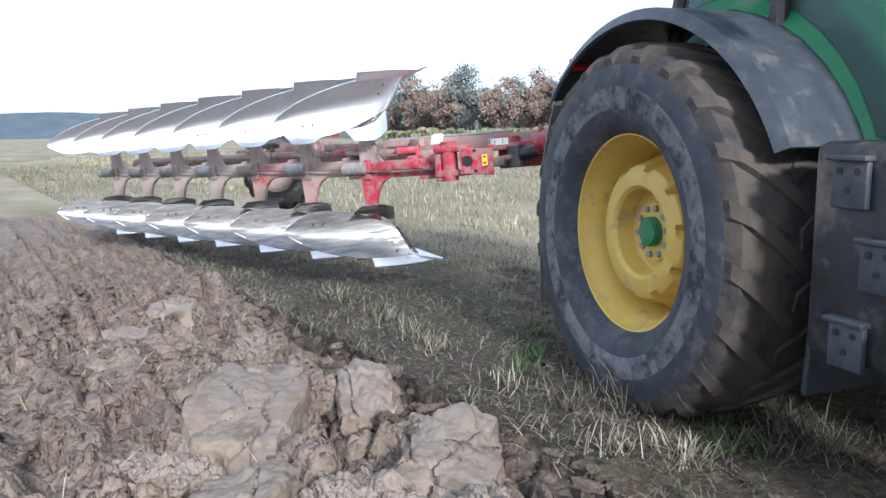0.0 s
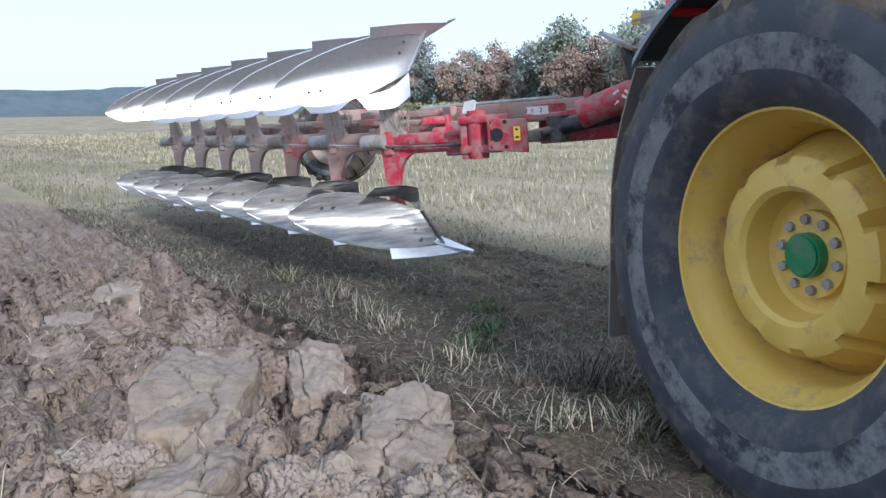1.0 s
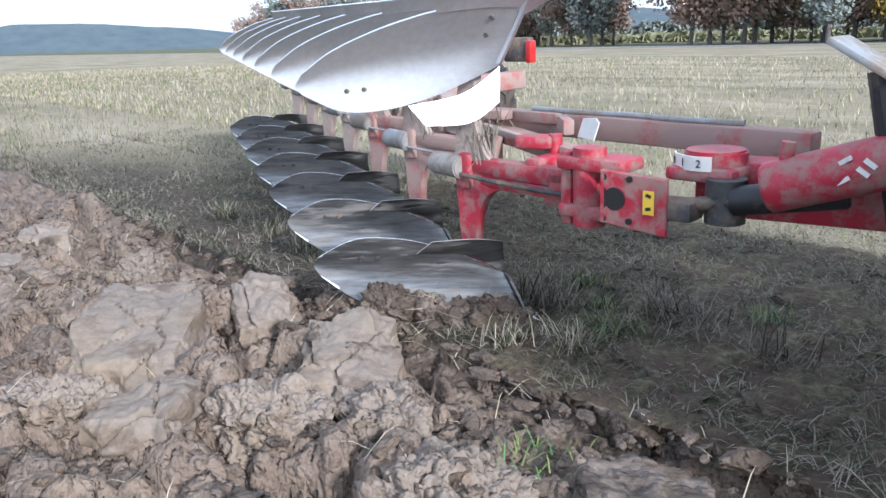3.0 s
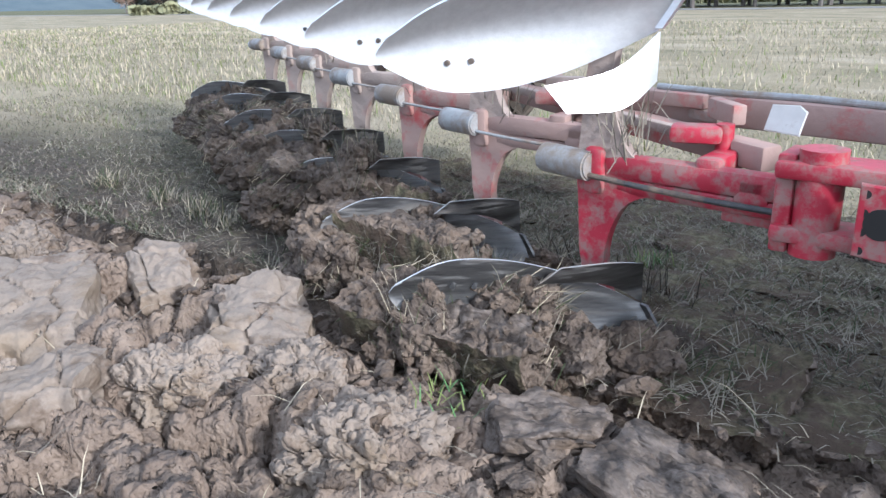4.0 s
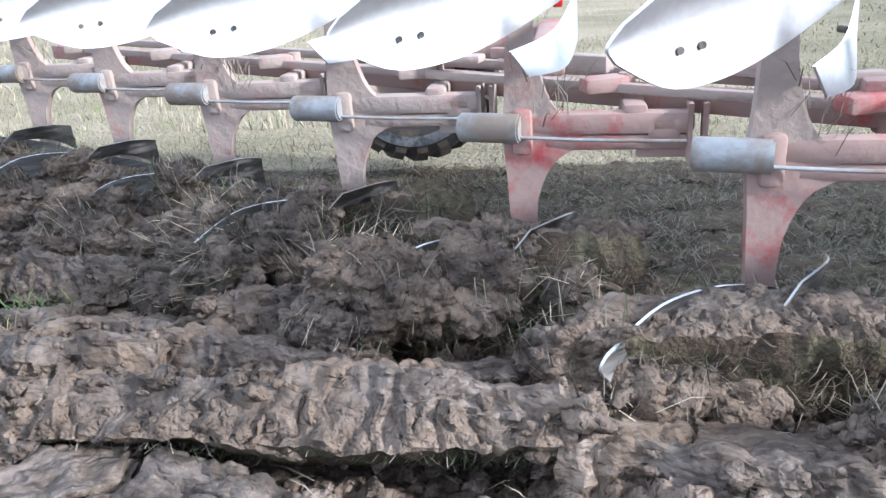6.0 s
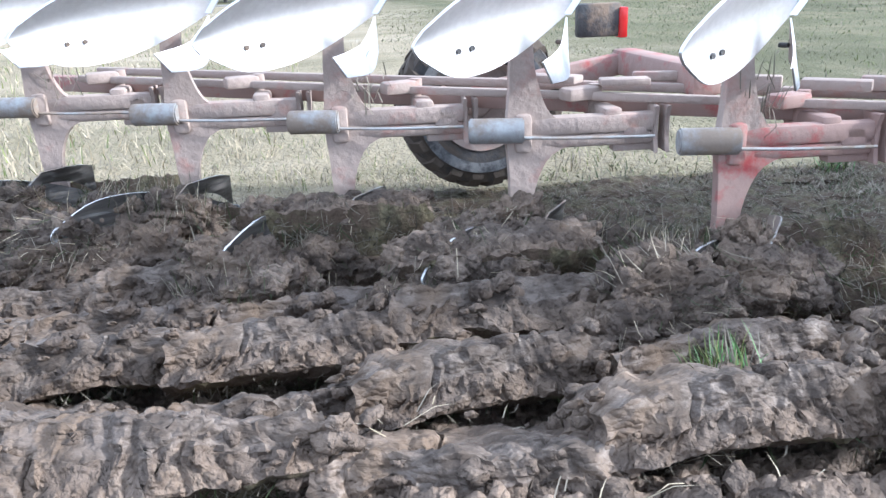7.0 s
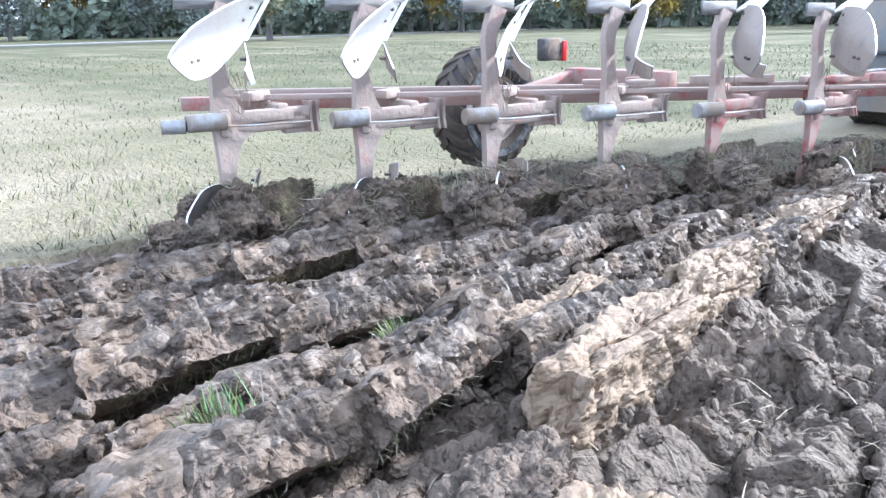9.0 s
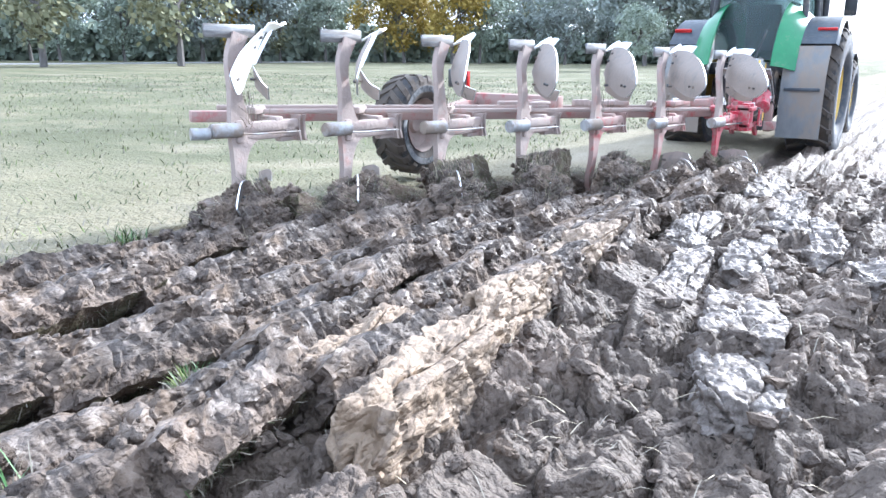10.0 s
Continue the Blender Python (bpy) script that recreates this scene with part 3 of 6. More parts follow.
def slice_mesh(seed, length):
    """A turned sod: stubble on its old top, a smooth cut underside, broken edges, crumbs that fall with it."""
    r = random.Random(seed)
    b = bmesh.new()
    nx, ny, nz = 64, 18, 9
    L, W, H = length, WIDTH * 1.20, DEPTH
    vs = {}
    off = Vector((r.random() * 50, r.random() * 50, 0))
    for i in range(nx + 1):
        for j in range(ny + 1):
            for k in range(nz + 1):
                if i in (0, nx) or j in (0, ny) or k in (0, nz):
                    p = Vector(((i / nx - 0.5) * L, (j / ny - 0.5) * W, (k / nz - 0.5) * H))
                    q = p + off
                    low = 1.0 - k / nz
                    d = noise.noise_vector(q * 2.2) * 0.060 + noise.noise_vector(q * 6.0) * 0.034
                    rough = 0.5 if k == 0 or (j == ny and k < 4) else 1.0
                    d += rough * (noise.noise_vector(q * 15.0) * 0.022 + noise.noise_vector(q * 34.0) * 0.013)
                    if j in (0, ny) or i in (0, nx):
                        out = Vector((p.x / L * (i in (0, nx)), p.y / W * (j in (0, ny)), 0)).normalized()
                        d += out * rough * (0.04 * (clotted(q, 0.13, seed) - 0.6) + 0.022 * (clotted(q, 0.05, seed + 1) - 0.6))
                    if k == 0:
                        d.z += 0.045 * max(0.0, 1 - clotted(Vector((q.x * 0.6, q.y, 0)), 0.34, seed) / 0.28) - 0.014 * clotted(q, 0.07, seed + 2) - 0.03 * clotted(q, 0.17, seed + 3) * max(0.0, noise.noise(q * 1.8) + 0.2)
                    d *= 0.7 if k == nz else 1.0
                    if k == nz:
                        p.z -= 0.02 * max(0, abs(p.y) / (W / 2) - 0.65) + 0.03 * max(0, abs(p.x) / (L / 2) - 0.85)
                    # eroded lower corners
                    ey = abs(p.y) / (W / 2)
                    p.z += 0.03 * low * max(0, ey - 0.5) * (1.2 + noise.noise(q * 3))
                    ex = abs(p.x) / (L / 2)
                    p.z += 0.06 * low * max(0, ex - 0.85) * 3
                    p.x *= 1 - 0.06 * low * (1 + noise.noise(q * 5))
                    vs[i, j, k] = b.verts.new(p + d)

    def quad(a, c, e, f, mi):
        b.faces.new((vs[a], vs[c], vs[e], vs[f])).material_index = mi
    for i in range(nx):
        for j in range(ny):
            quad((i, j, 0), (i, j + 1, 0), (i + 1, j + 1, 0), (i + 1, j, 0), 1)
            quad((i, j, nz), (i + 1, j, nz), (i + 1, j + 1, nz), (i, j + 1, nz), 2)
    for i in range(nx):
        for k in range(nz):
            quad((i, 0, k), (i + 1, 0, k), (i + 1, 0, k + 1), (i, 0, k + 1), 0)
            quad((i, ny, k), (i, ny, k + 1), (i + 1, ny, k + 1), (i + 1, ny, k), 1 if k < 4 else 0)
    for j in range(ny):
        for k in range(nz):
            quad((0, j, k), (0, j, k + 1), (0, j + 1, k + 1), (0, j + 1, k), 0)
            quad((nx, j, k), (nx, j + 1, k), (nx, j + 1, k + 1), (nx, j, k + 1), 0)
    sod = finish(b, "furrow_slice", [M["soil"], M["soil_cut"], M["sod"]], 40)
    b = bmesh.new()
    for _ in range(620):
        x, y = (r.random() - 0.5) * L * 0.94, (r.random() - 0.5) * W * 0.86
        blade(b, r, Vector((x, y, H / 2 - 0.02)), r.uniform(0.05, 0.17), 0.002 if r.random() < 0.7 else 0.0032, r.choice((0, 0, 0, 1, 2)), 0.995, 0.88)
    straw = finish(b, "stubble", [M["stem"], M["mulch_stem"], M["mulch_green"]])
    b = bmesh.new()
    for _ in range(64):
        e = r.random()
        if e < 0.35:
            p = Vector(((r.random() - 0.5) * L * 1.05, W * 0.5 * (1 + r.uniform(-0.15, 0.02)), r.uniform(-0.5, 0.45) * H))
        elif e < 0.6:
            p = Vector(((r.random() - 0.5) * L * 1.05, -W * 0.5, r.uniform(-0.5, 0.3) * H))
        elif e < 0.8:
            p = Vector((L * 0.5 * r.choice((-1, 1)), (r.random() - 0.5) * W, r.uniform(-0.5, 0.1) * H))
        else:
            p = Vector(((r.random() - 0.5) * L, (r.random() - 0.5) * W, -H * 0.47))
        sz = 0.010 + 0.042 * r.random() ** 3
        res = bmesh.ops.create_icosphere(b, subdivisions=2, radius=sz)
        o3 = Vector((r.random() * 90, r.random() * 90, 0))
        sc = Vector((r.uniform(0.8, 1.5), r.uniform(0.7, 1.2), r.uniform(0.6, 1.0)))
        for v in res["verts"]:
            n1 = v.co.normalized()
            v.co *= 1 + 0.7 * noise.noise(n1 * 1.3 + o3) + 0.45 * noise.noise(n1 * 3 + o3)
            v.co = v.co * sc + p
    crumbs = finish(b, "crumbs", M["soil"], 80)
    return sod, straw, crumbs


def blade(b, r, base, length, width, mi, lean=0.9, least=0.1):
    a = r.uniform(0, 6.283)
    d = Vector((math.cos(a), math.sin(a), 0))
    s = Vector((-d.y, d.x, 0)) * width
    ln = r.uniform(least, lean)
    tip = base + d * length * ln + Vector((0, 0, length * math.sqrt(max(0.05, 1 - ln * ln))))
    mid = base.lerp(tip, 0.55) + Vector((0, 0, length * 0.12))
    v = [b.verts.new(p) for p in (base - s, base + s, mid + s * 0.8, mid - s * 0.8, tip)]
    b.faces.new(v[:4]).material_index = mi
    b.faces.new((v[3], v[2], v[4])).material_index = mi


M["sod"] = material("stubble_sod", (0.056, 0.049, 0.031), (0.18, 0.158, 0.10), 0.95, scale=18, bump=1.0, bump_scale=50, dirt=(0.085, 0.062, 0.046), dirt_amount=0.5, dirt_scale=6, spec=0.2)
SLICE = 0.86
slice_meshes = [slice_mesh(100 + k, SLICE * 1.16) for k in range(9)]
slices = []     # (object, slice centre x, strip)


def build_slices():
    for i in range(BODIES):
        x = strip_start(i) + SLICE / 2
        end = 11.3 - 0.9 * i + 1.2
        while x < end:
            sod, straw, crumbs = slice_meshes[rng.randrange(9)]
            ob = new("furrow_slice", sod)
            for nm, me in (("stubble", straw), ("crumbs", crumbs)):
                kid = new("crumb" if nm == "crumbs" else nm, me)
                kid.parent = ob
                tagged(kid, kind="stuff")
            tagged(ob, "brown furrow slice of soil with stubble on top", "soil slice", "furrow slices")
            if (i == 0 and abs(x - 1.20) < SLICE / 2) or (i == 1 and abs(x - 2.40) < SLICE / 2):
                # a green tuft that the turned slice carries up
                b, r = bmesh.new(), random.Random(90 + i)
                for _ in range(150 if i == 0 else 70):
                    blade(b, r, Vector((r.gauss(0, 0.05), r.gauss(0, 0.04), 0)), r.uniform(0.08, 0.22 if i == 0 else 0.14), 0.003, r.randrange(3), 0.85)
                bmesh.ops.transform(b, matrix=Matrix.Translation((0.05, 0.06, -0.08)) @ Matrix.Diagonal((1, 1, -1, 1)), verts=b.verts)
                tagged(part("grass_tuft", b, [M["grass"], M["weed"], M["stem"]], ob, "bright green tuft of grass in turned soil"), kind="stuff")
            slices.append((ob, x, i))
            x += SLICE
build_slices()


def slice_rows(x, i, r):
    """Lies in the land, is lifted and rolled over to the right as its body passes, then lies on its neighbour."""
    y = EDGE + WIDTH * (i + 0.5)
    tip = 0.83 + STEP.x * i
    t0 = when(x - tip - 0.15)
    t1 = when(x - tip + 1.35)
    wave = noise.noise(Vector((x * 0.5, i * 3.1, 0.0)))
    turn = 150 + 24 * wave + r.uniform(-10, 10)
    lift = r.uniform(0.16, 0.40)
    yaw = 5 + 10 * noise.noise(Vector((x * 0.7, i * 5.3, 4.0))) + r.uniform(-7, 7)
    dz = 0.03 + 0.10 * noise.noise(Vector((x * 0.8, i * 2.3, 9.0))) + r.uniform(-0.04, 0.05)
    dx = 0.10 + r.uniform(-0.05, 0.05)
    base = 0.035 if i else 0.10
    rest = pose(x, y, -DEPTH / 2 - 0.005)
    rows = [(0.0, rest)]
    if t0 >= 10:
        return [(0.0, rest), (10.0, rest)]
    if t0 > 0.05:
        rows.append((t0, rest))
    end_y = (-0.42 if i else -0.46) + r.uniform(-0.08, 0.08)
    k = lift / 0.28
    steps = [(0.0, 0.0, 0.0, 0.0), (0.22, 24, -0.07, 0.07 * k), (0.42, 66, -0.28, 0.20 * k), (0.62, 102, -0.44, 0.19 * k), (0.82, 128, -0.47, 0.10), (1.0, turn, end_y, base + dz)]

    def at(f):
        for (f0, *v0), (f1, *v1) in zip(steps, steps[1:]):
            if f <= f1:
                g = (f - f0) / (f1 - f0)
                a, dy, z = [p + (q - p) * g for p, q in zip(v0, v1)]
                return pose(x + dx * f, y + dy, -DEPTH / 2 + z, a, 0, yaw * f)
    for f, *_ in steps[1:]:
        if t0 + f * (t1 - t0) < 9.95:
            rows.append((t0 + f * (t1 - t0), at(f)))
    rows.append((10.0, at(min(1.0, (10.0 - t0) / (t1 - t0)))))
    out = [rows[0]]
    for rw in rows[1:]:
        if frame(rw[0]) > frame(out[-1][0]):
            out.append(rw)
    return out


# ---------------- loose clods and old furrow pieces ----------------
def lump(seed, sx, sy, sz, detail, square=0.75, calm=1.0):
    """An irregular block of earth."""
    b = bmesh.new()
    if detail > 2:
        bmesh.ops.create_cube(b, size=2.0)
        bmesh.ops.subdivide_edges(b, edges=b.edges[:], cuts=44 if detail > 5 else 20, use_grid_fill=True)
    else:
        bmesh.ops.create_icosphere(b, subdivisions=detail, radius=1.0)
    off = Vector((seed * 7.31, seed * 3.17, seed * 1.7))
    for v in b.verts:
        d = v.co.normalized()
        p = v.co.lerp(d, square) if detail > 2 else Vector([math.copysign(abs(c) ** square, c) for c in d])
        k = 0.5 + 0.11 * noise.noise(d * 1.4 + off) + 0.06 * noise.noise(d * 3.0 + off)
        q = Vector((p.x * k * sx, p.y * k * sy, p.z * k * sz))
        if detail > 2:
            n1 = Vector((d.x / sx, d.y / sy, d.z / sz)).normalized()
            h = calm * (0.034 * (clotted(q, 0.13, seed) - 0.8) + 0.022 * (clotted(q, 0.055, seed + 5) - 0.7) + 0.010 * (clotted(q, 0.027, seed + 6) - 0.7))
            h += (0.010 if calm < 0.3 else 0.022) * noise.noise(q * 9.0 + off) + 0.010 * noise.noise(q * 24.0 + off) + 0.006 * noise.noise(q * 55.0 + off)
            h -= 0.045 * max(0.0, 1 - clotted(Vector((q.x * 0.6, q.y, q.z)), 0.30, seed + 9) / 0.3)
            q = q + n1 * h
        v.co = q
    return b


def build_clods():
    """Large slabs and clods of the pass before, each a thing of its own."""
    big = [(-3.85, 1.32, 1.35, 0.62, 0.46, -33, 1), (-3.72, 1.97, 0.75, 0.36, 0.40, -24, 1), (-2.78, 1.88, 0.85, 0.50, 0.38, -38, 1), (-3.35, 0.72, 0.55, 0.42, 0.34, 20, 0),
           (-2.98, 1.02, 0.62, 0.40, 0.34, -50, 1), (-2.55, 1.32, 0.60, 0.42, 0.40, 10, 0), (-1.12, 1.84, 0.46, 0.36, 0.40, 35, 3), (-0.66, 1.78, 0.56, 0.40, 0.36, -15, 3),
           (-1.60, 1.42, 0.62, 0.50, 0.44, 15, 0), (-2.20, 1.62, 0.52, 0.40, 0.36, -20, 0),
           (3.35, 1.76, 1.40, 0.27, 0.56, 9, 2), (4.58, 1.94, 1.35, 0.24, 0.54, 7, 2), (3.45, 2.22, 0.85, 0.26, 0.44, 12, 2), (2.15, 1.05, 0.7, 0.34, 0.36, 14, 2),
           (5.70, 2.05, 1.0, 0.34, 0.52, 2, 2), (5.20, 0.90, 1.2, 0.45, 0.36, 12, 1), (4.30, 0.72, 0.9, 0.40, 0.34, 18, 1), (5.9, 1.45, 1.5, 0.30, 0.34, 8, 1), (7.6, 0.85, 1.2, 0.45, 0.36, 9, 1), (9.8, 1.7, 1.4, 0.45, 0.40, 5, 1), (6.7, 0.3, 1.0, 0.45, 0.34, 15, 1), (2.2, 1.40, 0.9, 0.36, 0.40, 16, 0), (7.2, 1.75, 1.3, 0.40, 0.44, 5, 1),
           (8.4, 1.3, 1.4, 0.45, 0.40, 5, 1), (6.6, 1.15, 1.2, 0.40, 0.38, 10, 1), (-5.6, 1.0, 0.8, 0.4, 0.34, -20, 1), (-5.0, 1.75, 0.7, 0.4, 0.36, -30, 0), (-6.6, 1.6, 0.8, 0.4, 0.34, -15, 1)]
    for k, (x, y, sx, sy, sz, yaw, cut) in enumerate(big):
        dry = cut == 2 or (cut and x < 1)
        if dry and x < 0:
            sz *= 0.86
        slick = x > 4 and cut == 1
        if slick:
            sz *= 0.66
        ob = new("clod", finish(lump(k + 3, sx, sy, sz, 6, (0.3 if cut > 1 else 0.40) if dry else 0.45 if slick else 0.75, (0.45 if cut == 2 else 0.2) if dry else 0.35 if slick else 0.9), "clod", M["soil_sunlit"] if cut == 2 else (M["soil_slick"] if slick else M["soil_cut"] if cut == 3 else M["soil_dry"] if dry else M["soil_crumbly"] if x < 0 else M["soil"]), 40))
        ob.matrix_world = pose(x, y, -0.04 if x < 1 or slick else 0.0, 8 * math.sin(k * 2.1), 6 * math.sin(k * 1.3), yaw)
        tagged(ob, "large smooth slab of turned clay soil" if cut else "large crumbly clod of turned brown soil", "clod", "clods on the ploughed land")
    base = []
    for k in range(8):
        b = lump(60 + k, 1.4, 0.95, 0.6, 2, 0.6)
        for v in b.verts:
            v.co *= 1 + 0.45 * noise.noise(v.co * 2.2 + Vector((k * 5.1, 0, 0)))
        b.verts.ensure_lookup_table()
        base.append((np.array([v.co[:] for v in b.verts]), np.array([[v.index for v in f.verts] for f in b.faces])))
        b.free()
    r = np.random.RandomState(12)
    n = 4200
    x = r.uniform(-8, 11, n)
    y = EDGE - 0.05 - 2.3 * r.rand(n) ** 0.9
    z = tilled_height(x, y)
    size = 0.018 + 0.09 * r.rand(n) ** 4
    V, F, o = [], [], 0
    for k in range(n):
        v, f = base[r.randint(3) if size[k] > 0.05 else 3 + r.randint(5)]
        a, t = r.rand() * 6.28, r.rand() * 1.2 - 0.6
        ca, sa, ct, st = math.cos(a), math.sin(a), math.cos(t), math.sin(t)
        w = v @ np.array([[1, 0, 0], [0, ct, st], [0, -st, ct]]) @ np.array([[ca, sa, 0], [-sa, ca, 0], [0, 0, 1]])
        V.append(w * size[k] + [x[k], y[k], z[k] + size[k] * 0.02])
        F.append(f + o)
        o += len(v)
    me = bpy.data.meshes.new("small_clods")
    me.from_pydata(np.concatenate(V).tolist(), [], np.concatenate(F).tolist())
    me.materials.append(M["soil"])
    tagged(new("small_clods", me), "small crumbs and clods of brown soil", "soil", kind="stuff")
    # straw lying about on the ploughed land
    b = bmesh.new()
    r = random.Random(31)
    for _ in range(900):
        x, y = r.uniform(-7, 8), EDGE - 2.2 * r.random() ** 1.3
        z = float(tilled_height(np.array([x]), np.array([y]))[0])
        blade(b, r, Vector((x, y, z + 0.01)), r.uniform(0.06, 0.22), 0.0025, r.randrange(2), 0.998, 0.9)
    tagged(part("loose_straw", b, [M["straw"], M["stem"]]), "loose straw on the ploughed soil", "straw", kind="stuff")


build_clods()


def grass_tuft(x, y, z, n, h, mats, label, seed):
    b = bmesh.new()
    r = random.Random(seed)
    for _ in range(n):
        blade(b, r, Vector((x + r.gauss(0, 0.07), y + r.gauss(0, 0.07), z)), h * r.uniform(0.4, 1.2), 0.003, r.randrange(len(mats)), 0.995, 0.45)
    tagged(part("grass_tuft", b, mats), label, "grass", kind="stuff")


DEAD, FRESH = [M["stem"], M["stem"], M["stem"], M["mulch_stem"], M["mulch_stem"]], [M["grass"], M["weed"], M["stem"], M["mulch_green"], M["mulch_green"]]
for k, (x, y, n, h) in enumerate(((-2.74, 3.09, 150, 0.34), (-2.55, 3.22, 90, 0.28), (-2.07, 3.50, 120, 0.26), (-1.75, 3.42, 70, 0.22), (-2.95, 2.92, 60, 0.22), (-1.35, 3.30, 80, 0.24))):
    grass_tuft(x, y, 0.0, n, h, DEAD, "tuft of tall dead stems", 20 + k)
for k, (x, y, n, h) in enumerate(((-4.75, 2.92, 150, 0.20), (-4.35, 2.86, 110, 0.16), (-5.4, 3.0, 120, 0.18), (-3.5, 2.78, 90, 0.14), (-6.3, 3.05, 120, 0.18), (-2.16, 2.80, 160, 0.18), (-2.4, 2.62, 120, 0.16))):
    grass_tuft(x, y, 0.0, n, h, [M["stem"], M["straw"], M["mulch_green"]], "tuft of dry grass on the furrow edge", 40 + k)
for k, (x, y, n, h) in enumerate(((-3.82, 3.31, 160, 0.13), (-3.6, 3.05, 110, 0.12), (-2.70, 3.60, 150, 0.12), (-2.35, 3.35, 120, 0.11), (-2.12, 3.09, 120, 0.14), (-4.3, 3.7, 120, 0.11), (-1.6, 3.8, 120, 0.11), (4.3, 5.32, 140, 0.16))):
    grass_tuft(x, y, 0.0, n, h, FRESH, "tuft of green grass on the furrow edge", 60 + k)
grass_tuft(-1.49, 1.75, 0.10, 40, 0.10, [M["weed"], M["grass"]], "small green weed between clods", 81)


# ---------------- the plough ----------------
ZC = 0.68          # height of the beam line over the land
ARM = Vector((1.0, -0.07, 0.0)).normalized()               # from a leg forwards along its arm
ALONG = Vector((STEP.x, STEP.y, STEP.z)).normalized()      # along the frame, rearwards


def mouldboard_rows(flip):
    bot = spline([(0.66, -0.02, -0.86), (0.50, -0.15, -0.86), (0.34, -0.30, -0.84), (0.10, -0.46, -0.77), (-0.14, -0.59, -0.67), (-0.30, -0.67, -0.56)], 24)
    mid = spline([(0.56, -0.01, -0.70), (0.44, -0.07, -0.68), (0.27, -0.19, -0.65), (0.06, -0.345, -0.61), (-0.15, -0.52, -0.56), (-0.345, -0.685, -0.50)], 24)
    top = spline([(0.485, 0.0, -0.564), (0.36, -0.09, -0.49), (0.20, -0.22, -0.41), (0.02, -0.375, -0.355), (-0.16, -0.53, -0.355), (-0.32, -0.665, -0.45)], 24)
    rows = []
    for a, c, e in zip(bot, mid, top):
        r = spline([a, c, e], 11)
        rows.append([Vector((p.x, p.y, -p.z if flip else p.z)) + Vector((0, 0, ZC)) for p in r])
    return rows


def soil_backs(b):
    """The faces that point away from the furrow take the second, earth-stained material, the rim the third."""
    bmesh.ops.recalc_face_normals(b, faces=b.faces)
    for f in b.faces:
        edges = sorted(e.calc_length() for e in f.edges)
        f.material_index = 2 if edges[1] < 0.0135 else 1 if f.normal.dot(Vector((0.64, -0.77, 0))) < -0.05 else 0


def zf(p, flip):
    return (p[0], p[1], ZC + (-p[2] if flip else p[2]))


